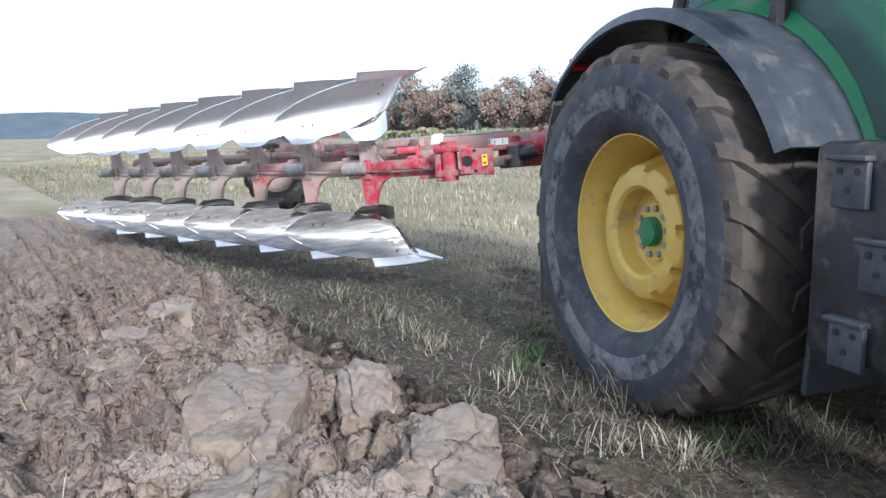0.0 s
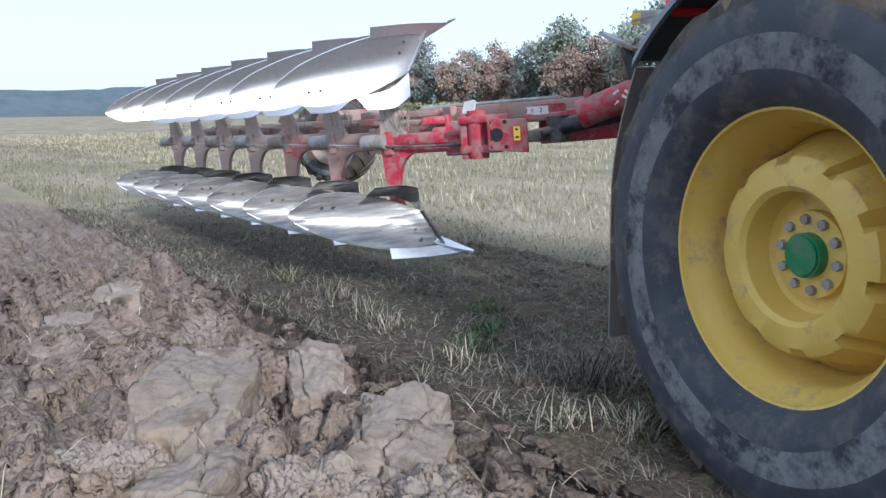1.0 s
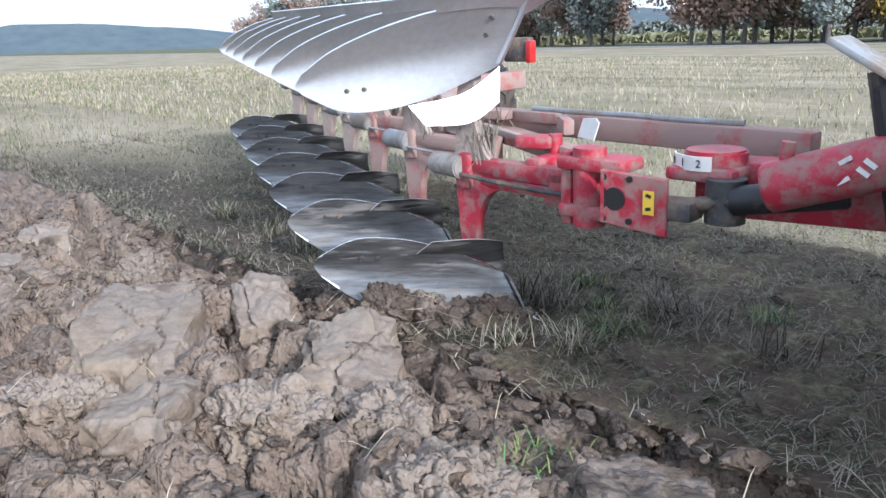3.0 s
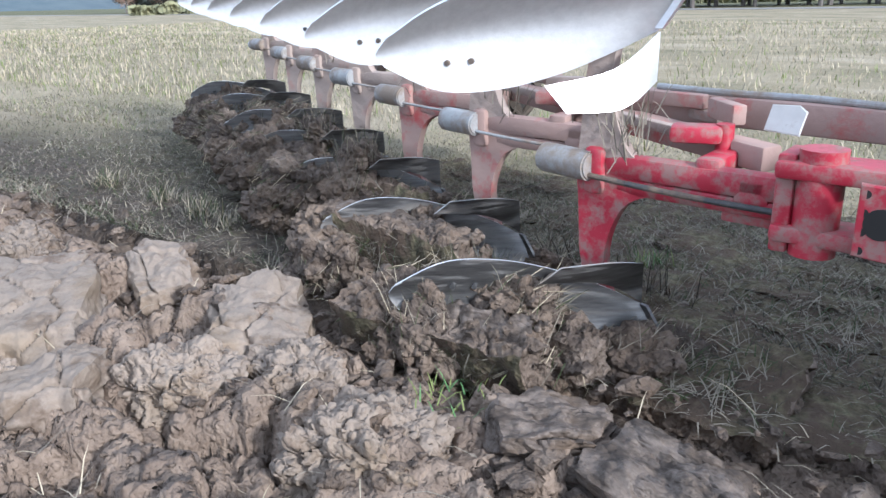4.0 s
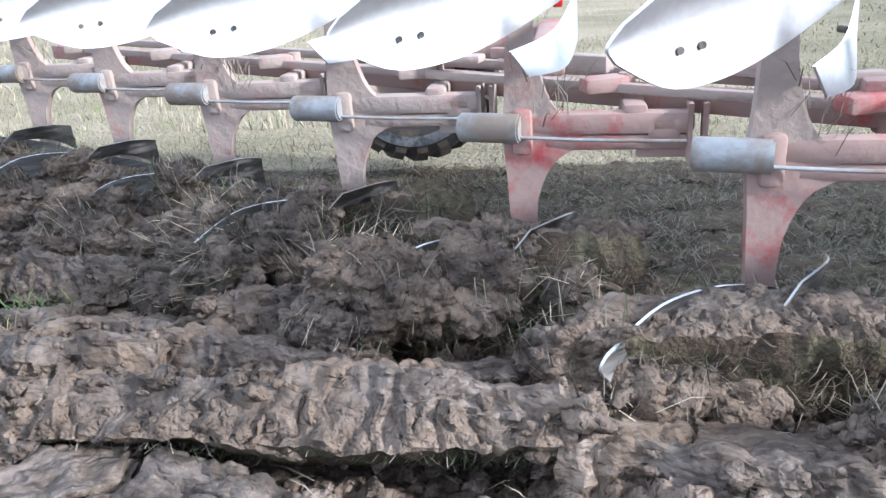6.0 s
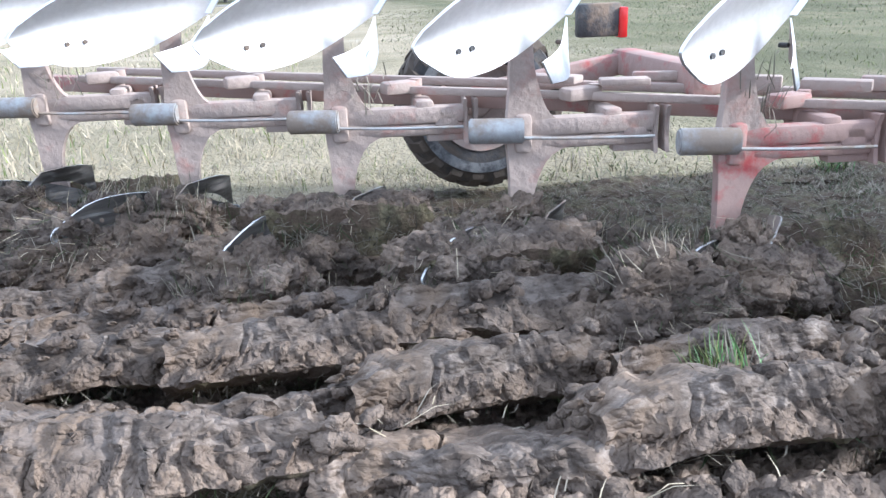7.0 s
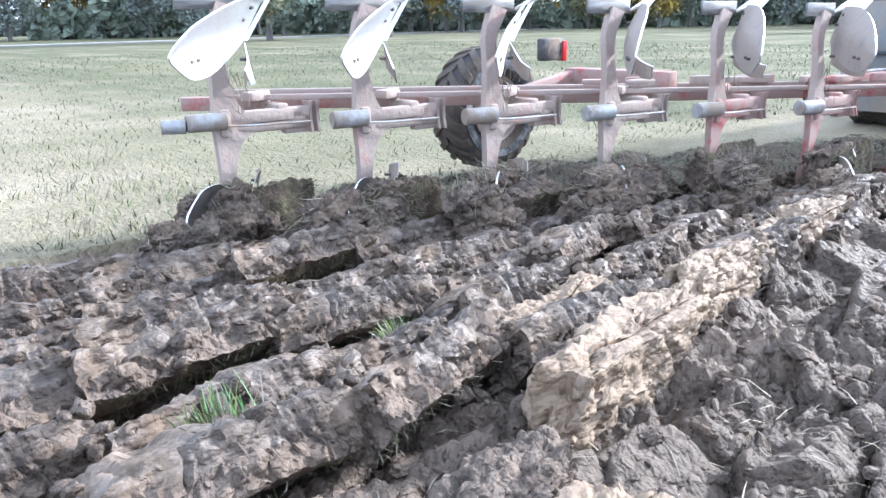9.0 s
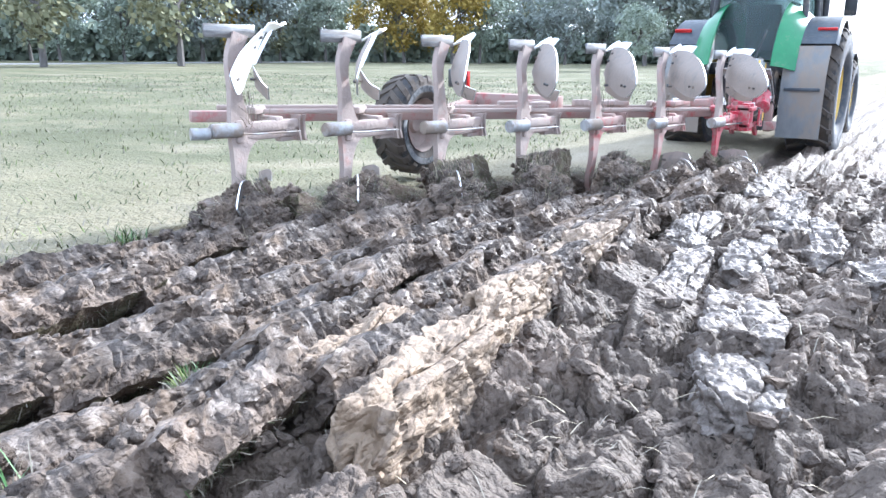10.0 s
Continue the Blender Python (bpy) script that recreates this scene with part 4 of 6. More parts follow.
def build_plough():
    root = new("reversible_plough")
    tagged(root, "red seven-furrow reversible plough with polished steel mouldboards", "plough")
    for i in range(BODIES):
        o = STEP * i
        mv = Matrix.Translation(o)
        clean = i == 0
        paint = M["red"] if i == 0 else (M["red_dirty"] if i < 3 else M["red_earthy"])
        for flip in (True, False):
            # the curved leg
            b = bmesh.new()
            fwd = spline([(0.60 if flip else 0.92, 0, -0.02), (0.46 if flip else 0.62, 0, -0.06), (0.40 if flip else 0.44, 0, -0.11), (0.355 if flip else 0.36, 0, -0.22), (0.325, 0, -0.38), (0.35, 0, -0.58), (0.48, 0, -0.80)], 18)
            bck = spline([(0.18, 0, 0.0), (0.19, 0, -0.08), (0.20, 0, -0.20), (0.205, 0, -0.32), (0.215, 0, -0.44), (0.235, 0, -0.62), (0.32, 0, -0.84)], 18)
            th = 0.028
            rings = []
            for f, k in zip(fwd, bck):
                rings.append([b.verts.new(zf((p.x, p.y + sy * th - 0.02 + 0.05 * min(1.0, max(0.0, -p.z - 0.35) / 0.3), p.z), flip)) for p, sy in ((f, -1), (f, 1), (k, 1), (k, -1))])
            for a, c in zip(rings, rings[1:]):
                for q in range(4):
                    b.faces.new((a[q], a[(q + 1) % 4], c[(q + 1) % 4], c[q]))
            b.faces.new(rings[0])
            b.faces.new(rings[-1])
            bmesh.ops.bevel(b, geom=[e for e in b.edges if len(e.link_faces) == 2 and e.calc_face_angle(0) > 0.8], offset=0.006, segments=1, affect="EDGES")
            bmesh.ops.transform(b, matrix=mv, verts=b.verts)
            leg = part("leg", b, M["red_earthy"] if flip else paint, root, "upper plough leg" if flip else "lower plough leg")
            # mouldboard with its shin, share, point and trash board
            b = bmesh.new()
            sheet(b, mouldboard_rows(flip), 0.012)
            bmesh.ops.transform(b, matrix=mv, verts=b.verts)
            soil_backs(b)
            part("mouldboard", b, [M["steel"] if flip else M["steel_darkened"], M["steel_back"], M["steel"]], leg, "curved polished steel mouldboard", 60)
            b = bmesh.new()
            rows = []
            for u in range(6):
                s = u / 5
                r = spline([(0.71, -0.03, -0.86), (0.60, -0.015, -0.70), (0.505, -0.01, -0.565)], 7)
                rows.append([Vector(zf((p.x - 0.02 + 0.035 * (1 - s), p.y - 0.012 + 0.012 * s, p.z), flip)) for p in r])
            sheet(b, rows, 0.014)
            bmesh.ops.transform(b, matrix=mv, verts=b.verts)
            part("shin", b, M["steel"] if flip else M["steel_darkened"], leg, "", 60)
            b = bmesh.new()
            rows = []
            for p0, p1 in zip(spline([(0.88, 0.0, -0.905), (0.64, -0.17, -0.918), (0.39, -0.345, -0.908)], 9),
                              spline([(0.69, -0.02, -0.845), (0.51, -0.15, -0.85), (0.345, -0.30, -0.83)], 9)):
                rows.append([Vector(zf(p0.lerp(p1, k / 3), flip)) for k in range(4)])
            sheet(b, rows, 0.012)
            bmesh.ops.transform(b, matrix=mv, verts=b.verts)
            part("share", b, M["steel"], leg, "bright worn plough share", 60)
            b = bmesh.new()
            rows = [[Vector(zf((0.94, 0.03, -0.915), flip)), Vector(zf((0.94, 0.0, -0.92), flip))],
                    [Vector(zf((0.80, 0.05, -0.87), flip)), Vector(zf((0.80, -0.04, -0.885), flip))],
                    [Vector(zf((0.62, 0.05, -0.80), flip)), Vector(zf((0.62, -0.05, -0.83), flip))]]
            sheet(b, rows, 0.018)
            bmesh.ops.transform(b, matrix=mv, verts=b.verts)
            part("share_point", b, M["steel"], leg, "", 60)
            b = bmesh.new()
            rows = []
            for base, tp in zip(spline([(0.495, -0.012, -0.555), (0.41, -0.20, -0.43), (0.255, -0.439, -0.387)], 11),
                                spline([(0.50, -0.028, -0.372), (0.45, -0.20, -0.285 if flip else -0.33), (0.317, -0.384, -0.284 if flip else -0.325)], 11)):
                rows.append([Vector(zf(base.lerp(tp, k / 4), flip)) for k in range(5)])
            sheet(b, rows, 0.008)
            bmesh.ops.transform(b, matrix=mv, verts=b.verts)
            soil_backs(b)
            part("trash_board", b, [M["steel"] if flip else M["steel_darkened"], M["steel_back"], M["steel"] if flip else M["grey"]], leg, "small curved trash board", 60)
            for p in ((-0.13, -0.512, -0.46), (-0.06, -0.452, -0.465), (0.47, -0.075, -0.71), (0.53, -0.10, -0.79), (0.46, -0.06, -0.44)):
                b = bmesh.new()
                q = Vector(zf(p, flip)) + o
                cyl(b, q + Vector((0.004, -0.012, 0)), q + Vector((-0.012, 0.03, 0)), 0.012, seg=10)
                part("bolt", b, M["iron"], leg)
            # landside bar behind the share
            b = bmesh.new()
            box(b, Vector(zf((0.30, 0.03, -0.84), flip)) + o, (0.55, 0.02, 0.11), bevel=0.004)
            part("landside", b, M["steel_darkened"], leg)
        # arm from the leg forwards to the frame
        b = bmesh.new()
        a0 = Vector((0.22, 0, ZC)) + o
        a1 = a0 + ARM * (0.80 if clean else 0.74)
        rot = ARM.to_track_quat("X", "Z").to_matrix()
        box(b, (a0 + a1) / 2 + Vector((0, 0, 0.025)), ((a1 - a0).length + 0.04, 0.09, 0.10), rot, 0.028)
        box(b, (a0 + a1) / 2 + Vector((0, 0, -0.055)), ((a1 - a0).length, 0.075, 0.07), rot, 0.022)
        box(b, a1 - ARM * 0.10 + Vector((0, 0, -0.01)), (0.14, 0.09, 0.16), rot, 0.03)
        part("arm", b, paint, root)
        b = bmesh.new()
        fl = Matrix.Translation(a1) @ rot.to_4x4() @ Matrix.Rotation(radians(90), 4, "Y")
        slab(b, [(-0.11, -0.075), (-0.11, 0.075), (-0.05, 0.045), (0.05, 0.045), (0.13, 0.075), (0.13, -0.075), (0.05, -0.045), (-0.05, -0.045)], 0.022, fl, 0.005)
        slab(b, [(-0.11, -0.075), (-0.11, 0.075), (-0.05, 0.045), (0.05, 0.045), (0.13, 0.075), (0.13, -0.075), (0.05, -0.045), (-0.05, -0.045)], 0.022, Matrix.Translation(ARM * 0.06) @ fl, 0.005)
        box(b, a1 - ARM * 0.10 + Vector((0, 0.02, -0.10)), (0.22, 0.08, 0.05), rot, 0.01)
        part("flange", b, paint, root, "cast flange joining arm and frame")
        # reset cylinder behind the leg
        b = bmesh.new()
        cyl(b, o + Vector((0, -0.01, ZC + 0.02)), o + Vector((0.27, -0.075, ZC + 0.02)), 0.064, bevel=0.008)
        part("reset_cylinder", b, M["grey"], root, "grey steel accumulator cylinder")
        b = bmesh.new()
        box(b, o + Vector((0.27, -0.02, ZC)), (0.09, 0.12, 0.20), None, 0.025)
        part("clamp", b, paint, root)
        # hose along the arm
        b = bmesh.new()
        ht = o + Vector((0.22, -0.07, ZC - 0.03))
        tube(b, [ht + Vector((-0.02, -0.02, 0.02)), ht + ARM * 0.3 + Vector((0, -0.012, 0.0)), ht + ARM * 0.6 + Vector((0, -0.02, -0.006)), ht + ARM * (0.95 if clean else 0.72) + Vector((0, -0.01, -0.01))], 0.012 if clean else 0.008)
        part("hose", b, M["iron"] if clean else M["grey"], root)
        # bracket that ties the arm to the main beam behind it
        b = bmesh.new()
        box(b, o + Vector((0.74, 0.10, ZC + 0.06)), (0.10, 0.34, 0.09), None, 0.02)
        box(b, o + Vector((0.62, 0.12, ZC + 0.16)), (0.20, 0.12, 0.07), Matrix.Rotation(0.3, 3, "Z"), 0.02)
        cyl(b, o + Vector((0.72, 0.16, ZC - 0.06)), o + Vector((0.72, 0.16, ZC + 0.20)), 0.035)
        part("bracket", b, paint, root)
    # long beams behind the bodies
    rot = (-ALONG).to_track_quat("X", "Z").to_matrix()
    for off, hh, size, nm, mt in ((0.30, 0.10, (6.9, 0.10, 0.10), "main_beam", M["red_dirty"]), (0.47, 0.17, (6.2, 0.05, 0.05), "control_rod", M["red_earthy"]), (0.16, 0.15, (6.3, 0.045, 0.045), "steering_rod", M["red_earthy"])):
        b = bmesh.new()
        mid = STEP * 3 + Vector((0.55, off, ZC + hh))
        box(b, mid, size, rot, 0.012)
        part(nm, b, mt, root)
    # stub behind the last body
    b = bmesh.new()
    e = STEP * 6 + Vector((0.0, 0.0, ZC))
    cyl(b, e, e + ALONG * 0.16, 0.05)
    part("end_stub", b, M["grey"], root)

    # ---- front: bracket with sticker, pivot plate, drawbar and headstock ----
    F = Vector((1.22, -0.16, ZC + 0.02))
    b = bmesh.new()
    box(b, F + Vector((-0.16, 0.02, 0)), (0.06, 0.18, 0.34), None, 0.012)
    box(b, F + Vector((-0.02, 0.0, 0.12)), (0.34, 0.20, 0.06), None, 0.015)
    box(b, F + Vector((-0.02, 0.0, -0.10)), (0.34, 0.18, 0.06), None, 0.015)
    cyl(b, F + Vector((-0.06, -0.02, -0.17)), F + Vector((-0.06, -0.02, 0.19)), 0.075)
    part("front_casting", b, M["red"], root, "bright red cast pivot bracket")
    b = bmesh.new()
    slab(b, [(-0.12, -0.11), (0.18, -0.14), (0.18, 0.10), (-0.12, 0.12)], 0.03, Matrix.Translation(F + Vector((0.20, -0.13, 0.0))) @ pose(0, 0, 0, 90, 0, 4))
    pl = part("side_plate", b, M["red"], root, "bright red drilled side plate")
    b = bmesh.new()
    cyl(b, F + Vector((0.15, -0.152, 0.0)), F + Vector((0.15, -0.12, 0.0)), 0.05, seg=20)
    part("hole", b, M["ink"], pl)
    b = bmesh.new()
    box(b, F + Vector((0.31, -0.146, 0.0)), (0.05, 0.004, 0.10))
    part("sticker", b, M["sticker"], pl, "yellow warning sticker")
    for k in range(2):
        b = bmesh.new()
        box(b, F + Vector((0.31, -0.149, 0.03 - 0.055 * k)), (0.024, 0.002, 0.014), Matrix.Rotation(0.3 - 0.5 * k, 3, "Y"))
        part("pictogram", b, M["ink"], pl)
    for dx, dz in ((-0.10, 0.09), (-0.10, 0.03), (-0.10, -0.03), (-0.10, -0.09), (0.02, 0.09), (0.02, -0.09)):
        b = bmesh.new()
        cyl(b, F + Vector((0.20 + dx, -0.152, dz)), F + Vector((0.20 + dx, -0.11, dz)), 0.014, seg=10)
        part("bolt_hole", b, M["ink"], pl)
    b = bmesh.new()
    box(b, F + Vector((0.44, 0.18, 0.10)), (0.30, 0.34, 0.06), None, 0.02)
    cyl(b, F + Vector((0.44, 0.17, 0.10)), F + Vector((0.44, 0.17, 0.19)), 0.13, bevel=0.01)
    part("pivot_cap", b, M["red"], root)
    # curved scale with its figures
    b = bmesh.new()
    rows = []
    for k in range(11):
        a = radians(-160 + 9 * k)
        rows.append([F + Vector((0.44 + 0.16 * math.cos(a), 0.17 + 0.16 * math.sin(a), z)) for z in (0.12, 0.18)])
    sheet(b, rows, 0.008)
    sc = part("scale_plate", b, M["white"], root, "white curved scale plate with black figures")
    for k, ch in enumerate("012"):
        cu = bpy.data.curves.new("figure", "FONT")
        cu.body, cu.size, cu.align_x, cu.align_y, cu.extrude = ch, 0.045, "CENTER", "CENTER", 0.001
        tmp = new("tmp", cu)
        me = bpy.data.meshes.new_from_object(tmp.evaluated_get(bpy.context.evaluated_depsgraph_get()))
        bpy.data.objects.remove(tmp)
        a = radians(-140 + 26 * k)
        me.transform(Matrix.Translation(F + Vector((0.44 + 0.171 * math.cos(a), 0.17 + 0.171 * math.sin(a), 0.15))) @ Matrix.Rotation(a + radians(90), 4, "Z") @ Matrix.Rotation(radians(90), 4, "X"))
        me.materials.append(M["ink"])
        new("figure", me).parent = sc
    # adjusting spindle and its black ram
    b = bmesh.new()
    cyl(b, F + Vector((0.36, -0.06, -0.02)), F + Vector((0.62, -0.02, 0.02)), 0.03)
    box(b, F + Vector((0.40, -0.06, -0.03)), (0.16, 0.12, 0.08), None, 0.01)
    cyl(b, F + Vector((0.56, 0.02, -0.08)), F + Vector((0.56, 0.02, 0.10)), 0.08)
    part("pivot_ram_rod", b, M["iron"], root)
    b = bmesh.new()
    cyl(b, F + Vector((0.60, -0.02, 0.02)), F + Vector((1.0, 0.08, 0.08)), 0.06, bevel=0.008)
    part("pivot_ram", b, M["black"], root, "black hydraulic ram")
    # drawbar
    b = bmesh.new()
    h0, h1 = F + Vector((0.35, 0.24, 0.02)), F + Vector((1.32, 0.36, 0.03))
    rd = (h1 - h0).to_track_quat("X", "Z").to_matrix()
    box(b, (h0 + h1) / 2, ((h1 - h0).length, 0.20, 0.24), rd, 0.02)
    part("drawbar", b, M["red"], root, "bright red main drawbar")
    b = bmesh.new()
    g0, g1 = Vector((-0.30, 0.62, ZC + 0.20)), F + Vector((0.70, 0.58, 0.16))
    box(b, (g0 + g1) / 2, ((g1 - g0).length, 0.11, 0.13), (g1 - g0).to_track_quat("X", "Z").to_matrix(), 0.015)
    part("front_frame_beam", b, M["red_dirty"], root, "dusty dark red frame beam")
    b = bmesh.new()
    tube(b, [g0.lerp(g1, f) + Vector((0, -0.03 * (k % 2), 0.078)) for k, f in enumerate((0.25, 0.4, 0.55, 0.7, 0.85))], 0.016)
    part("frame_hose", b, M["grey"], root)
    # big red turnover cylinder
    b = bmesh.new()
    cyl(b, F + Vector((0.74, -0.04, 0.09)), F + Vector((1.24, 0.05, 0.25)), 0.098, bevel=0.012)
    cyl(b, F + Vector((0.80, -0.03, 0.18)), F + Vector((0.81, -0.03, 0.27)), 0.025)
    tc = part("turnover_cylinder", b, M["red"], root, "large red hydraulic cylinder with white arrow mark")
    b = bmesh.new()
    for k, (dx, dz) in enumerate(((0.0, 0.035), (0.06, 0.0), (0.0, -0.035), (0.08, 0.03))):
        box(b, F + Vector((1.02 + dx, -0.082, 0.19 + dz)), (0.045, 0.010, 0.016), Matrix.Rotation(0.6 if k % 2 else -0.6, 3, "Y"))
    part("arrow_mark", b, M["white"], tc)
    # second ram beyond the headstock
    b = bmesh.new()
    cyl(b, F + Vector((1.30, 0.62, 0.36)), F + Vector((1.95, 0.66, 0.52)), 0.075, bevel=0.012)
    part("lift_cylinder", b, M["red"], root, "red hydraulic cylinder")
    b = bmesh.new()
    cyl(b, F + Vector((1.30, 0.50, 0.22)), F + Vector((1.75, 0.42, 0.10)), 0.06, bevel=0.008)
    part("lower_ram", b, M["black"], root, "black hydraulic ram")
    # headstock
    Hs = F + Vector((1.34, 0.34, 0.0))
    b = bmesh.new()
    slab(b, [(0.06, -0.36), (0.18, -0.38), (0.20, -0.26), (0.06, 0.02), (0.04, 0.36), (-0.06, 0.38), (-0.10, 0.06), (-0.18, -0.06), (-0.10, -0.16)], 0.05, Matrix.Translation(Hs + Vector((0, -0.17, 0))) @ pose(0, 0, 0, 90, 0, 0), 0.008)
    slab(b, [(0.06, -0.36), (0.18, -0.38), (0.20, -0.26), (0.06, 0.02), (0.04, 0.36), (-0.06, 0.38), (-0.10, 0.06), (-0.18, -0.06), (-0.10, -0.16)], 0.05, Matrix.Translation(Hs + Vector((0, 0.17, 0))) @ pose(0, 0, 0, 90, 0, 0), 0.008)
    box(b, Hs + Vector((0.03, 0, 0.14)), (0.16, 0.30, 0.30), None, 0.03)
    cyl(b, Hs + Vector((-0.10, 0, 0.05)), Hs + Vector((0.16, 0, 0.05)), 0.13, bevel=0.015)
    box(b, Hs + Vector((0.0, 0, -0.16)), (0.26, 0.30, 0.16), None, 0.03)
    part("headstock", b, M["red"], root, "red headstock tower")
    b = bmesh.new()
    box(b, Hs + Vector((0.40, 0.0, -0.24)), (0.22, 0.8, 0.13), None, 0.02)
    box(b, Hs + Vector((0.45, -0.28, -0.05)), (0.10, 0.12, 0.56), None, 0.02)
    box(b, Hs + Vector((0.45, 0.28, -0.05)), (0.10, 0.12, 0.56), None, 0.02)
    box(b, Hs + Vector((0.45, 0.0, 0.20)), (0.12, 0.64, 0.10), None, 0.02)
    part("hitch_frame", b, M["red_dirty"], root)
    for sy in (-1, 1):
        b = bmesh.new()
        tube(b, [Hs + Vector((-0.08 + 0.04 * sy, 0.28 * sy, -0.26)), Hs + Vector((-0.14 + 0.04 * sy, 0.30 * sy, 0.1)), Hs + Vector((-0.22 + 0.05 * sy, 0.30 * sy, 0.52))], 0.045)
        part("stand_leg", b, M["black"], root, "black parking stand")
        b = bmesh.new()
        box(b, Hs + Vector((-0.26 + 0.05 * sy, 0.30 * sy, 0.56)), (0.26, 0.20, 0.025), Matrix.Rotation(0.55, 3, "Y"), 0.004)
        part("stand_foot", b, M["grey"], root)
    b = bmesh.new()
    cv = Hs + Vector((0.0, 0, 0.74))
    slab(b, [(-0.28, -0.18), (0.24, -0.20), (0.26, 0.20), (-0.26, 0.18)], 0.02, Matrix.Translation(cv) @ pose(0, 0, 0, 4, -7, 8))
    box(b, cv + Vector((0.0, -0.195, -0.05)), (0.50, 0.012, 0.09), Matrix.Rotation(0.12, 3, "Y"), 0.003)
    part("valve_cover", b, M["grey"], root, "grey sheet metal cover with yellow corners")
    b = bmesh.new()
    box(b, cv + Vector((-0.22, -0.20, -0.03)), (0.06, 0.014, 0.07), Matrix.Rotation(0.12, 3, "Y"))
    part("corner_mark", b, M["sticker"], root)
    b = bmesh.new()
    box(b, cv + Vector((0.22, -0.20, -0.08)), (0.06, 0.014, 0.07), Matrix.Rotation(0.12, 3, "Y"))
    part("corner_mark", b, M["sticker"], root)
    b = bmesh.new()
    for k in range(8):
        c = cv + Vector((-0.14 + 0.04 * k, -0.06 + 0.03 * (k % 3), -0.14 - 0.03 * (k % 2)))
        cyl(b, c, c + Vector((0.02, 0.01, -0.16)), 0.022, seg=10)
    box(b, cv + Vector((0, 0, -0.26)), (0.26, 0.2, 0.12), None, 0.01)
    part("valve_block", b, M["iron"], root)
    r = random.Random(4)
    for k in range(8):
        b = bmesh.new()
        s = cv + Vector((-0.08 + 0.03 * k, -0.05 + 0.02 * (k % 4), -0.18))
        e = Hs + Vector((1.1, -0.3 + 0.1 * k, 0.25 + 0.06 * (k % 3)))
        md = s.lerp(e, 0.5) + Vector((0, r.uniform(-0.25, 0.05), r.uniform(-0.40, -0.05) if k < 6 else 0.35))
        tube(b, [s, s.lerp(md, 0.5) + Vector((0, -0.05, 0.02)), md, md.lerp(e, 0.6), e], 0.012, 8)
        part("hydraulic_hose", b, M["black"], root, "black rubber hydraulic hose")
    for k in range(6):
        b = bmesh.new()
        p = cv + Vector((-0.10 + 0.05 * k, -0.16 - 0.02 * (k % 3), -0.14))
        q = Hs + Vector((0.10 + 0.09 * k, -0.20, 0.12 - 0.05 * (k % 3)))
        tube(b, [p, p + Vector((-0.03 + 0.02 * k, -0.10, -0.02)), p.lerp(q, 0.5) + Vector((0.05 * (k % 2), -0.16, -0.12)), q + Vector((0.02, -0.06, 0.04)), q], 0.010, 8)
        part("looped_hose", b, M["grey"] if k % 3 == 1 else M["black"], root, "looped hydraulic hose")
    b = bmesh.new()
    tube(b, [cv + Vector((0.30, 0.05, -0.30)), cv + Vector((0.42, 0.0, 0.05)), cv + Vector((0.62, -0.05, 0.32)), cv + Vector((0.95, -0.02, 0.46))], 0.013, 8)
    part("cab_hose", b, M["black"], root, "black hose rising towards the cab")
    # straw caught on the first bodies
    for i, cnt in ((0, 90), (1, 40), (2, 40), (4, 50), (6, 40)):
        b = bmesh.new()
        r = random.Random(50 + i)
        for _ in range(cnt):
            p = STEP * i + Vector((r.gauss(0.40, 0.06), r.gauss(-0.02, 0.06), ZC + r.uniform(0.02, 0.30)))
            blade(b, r, p, r.uniform(0.08, 0.2), 0.003, 0, 1.0)
        tagged(part("caught_straw", b, M["stem"], root, "dry straw wrapped round the leg"), kind="stuff")
    # shields and plates lying on the frame
    r = random.Random(9)
    for k in range(10):
        b = bmesh.new()
        c = STEP * (0.1 + 0.35 * k) + Vector((0.75, r.uniform(0.1, 0.5), ZC + 0.22))
        box(b, c, (r.uniform(0.15, 0.4), r.uniform(0.05, 0.12), r.uniform(0.03, 0.09)), Matrix.Rotation(r.uniform(-0.8, 0.2), 3, "Z"), 0.01)
        part("link_arm", b, M["red_earthy"] if k > 2 else M["red_dirty"], root)
    b = bmesh.new()
    slab(b, [(-0.08, -0.05), (0.08, -0.05), (0.08, 0.04), (0.04, 0.06), (-0.08, 0.05)], 0.006, Matrix.Translation((0.95, 0.12, ZC + 0.24)) @ pose(0, 0, 0, 70, 0, -25))
    part("type_plate", b, M["white"], root, "dirty white plate with worn marks")
    return root


plough = build_plough()


def add_lugs(hub, pair, lugs, mat):
    meshes = [finish(b, "lug", mat, 30) for b in pair]
    for k in range(lugs * 2):
        ob = new("lug", meshes[k % 2])
        ob.parent = hub
        ob.rotation_euler = (0, -6.28318 * k / (lugs * 2), 0)


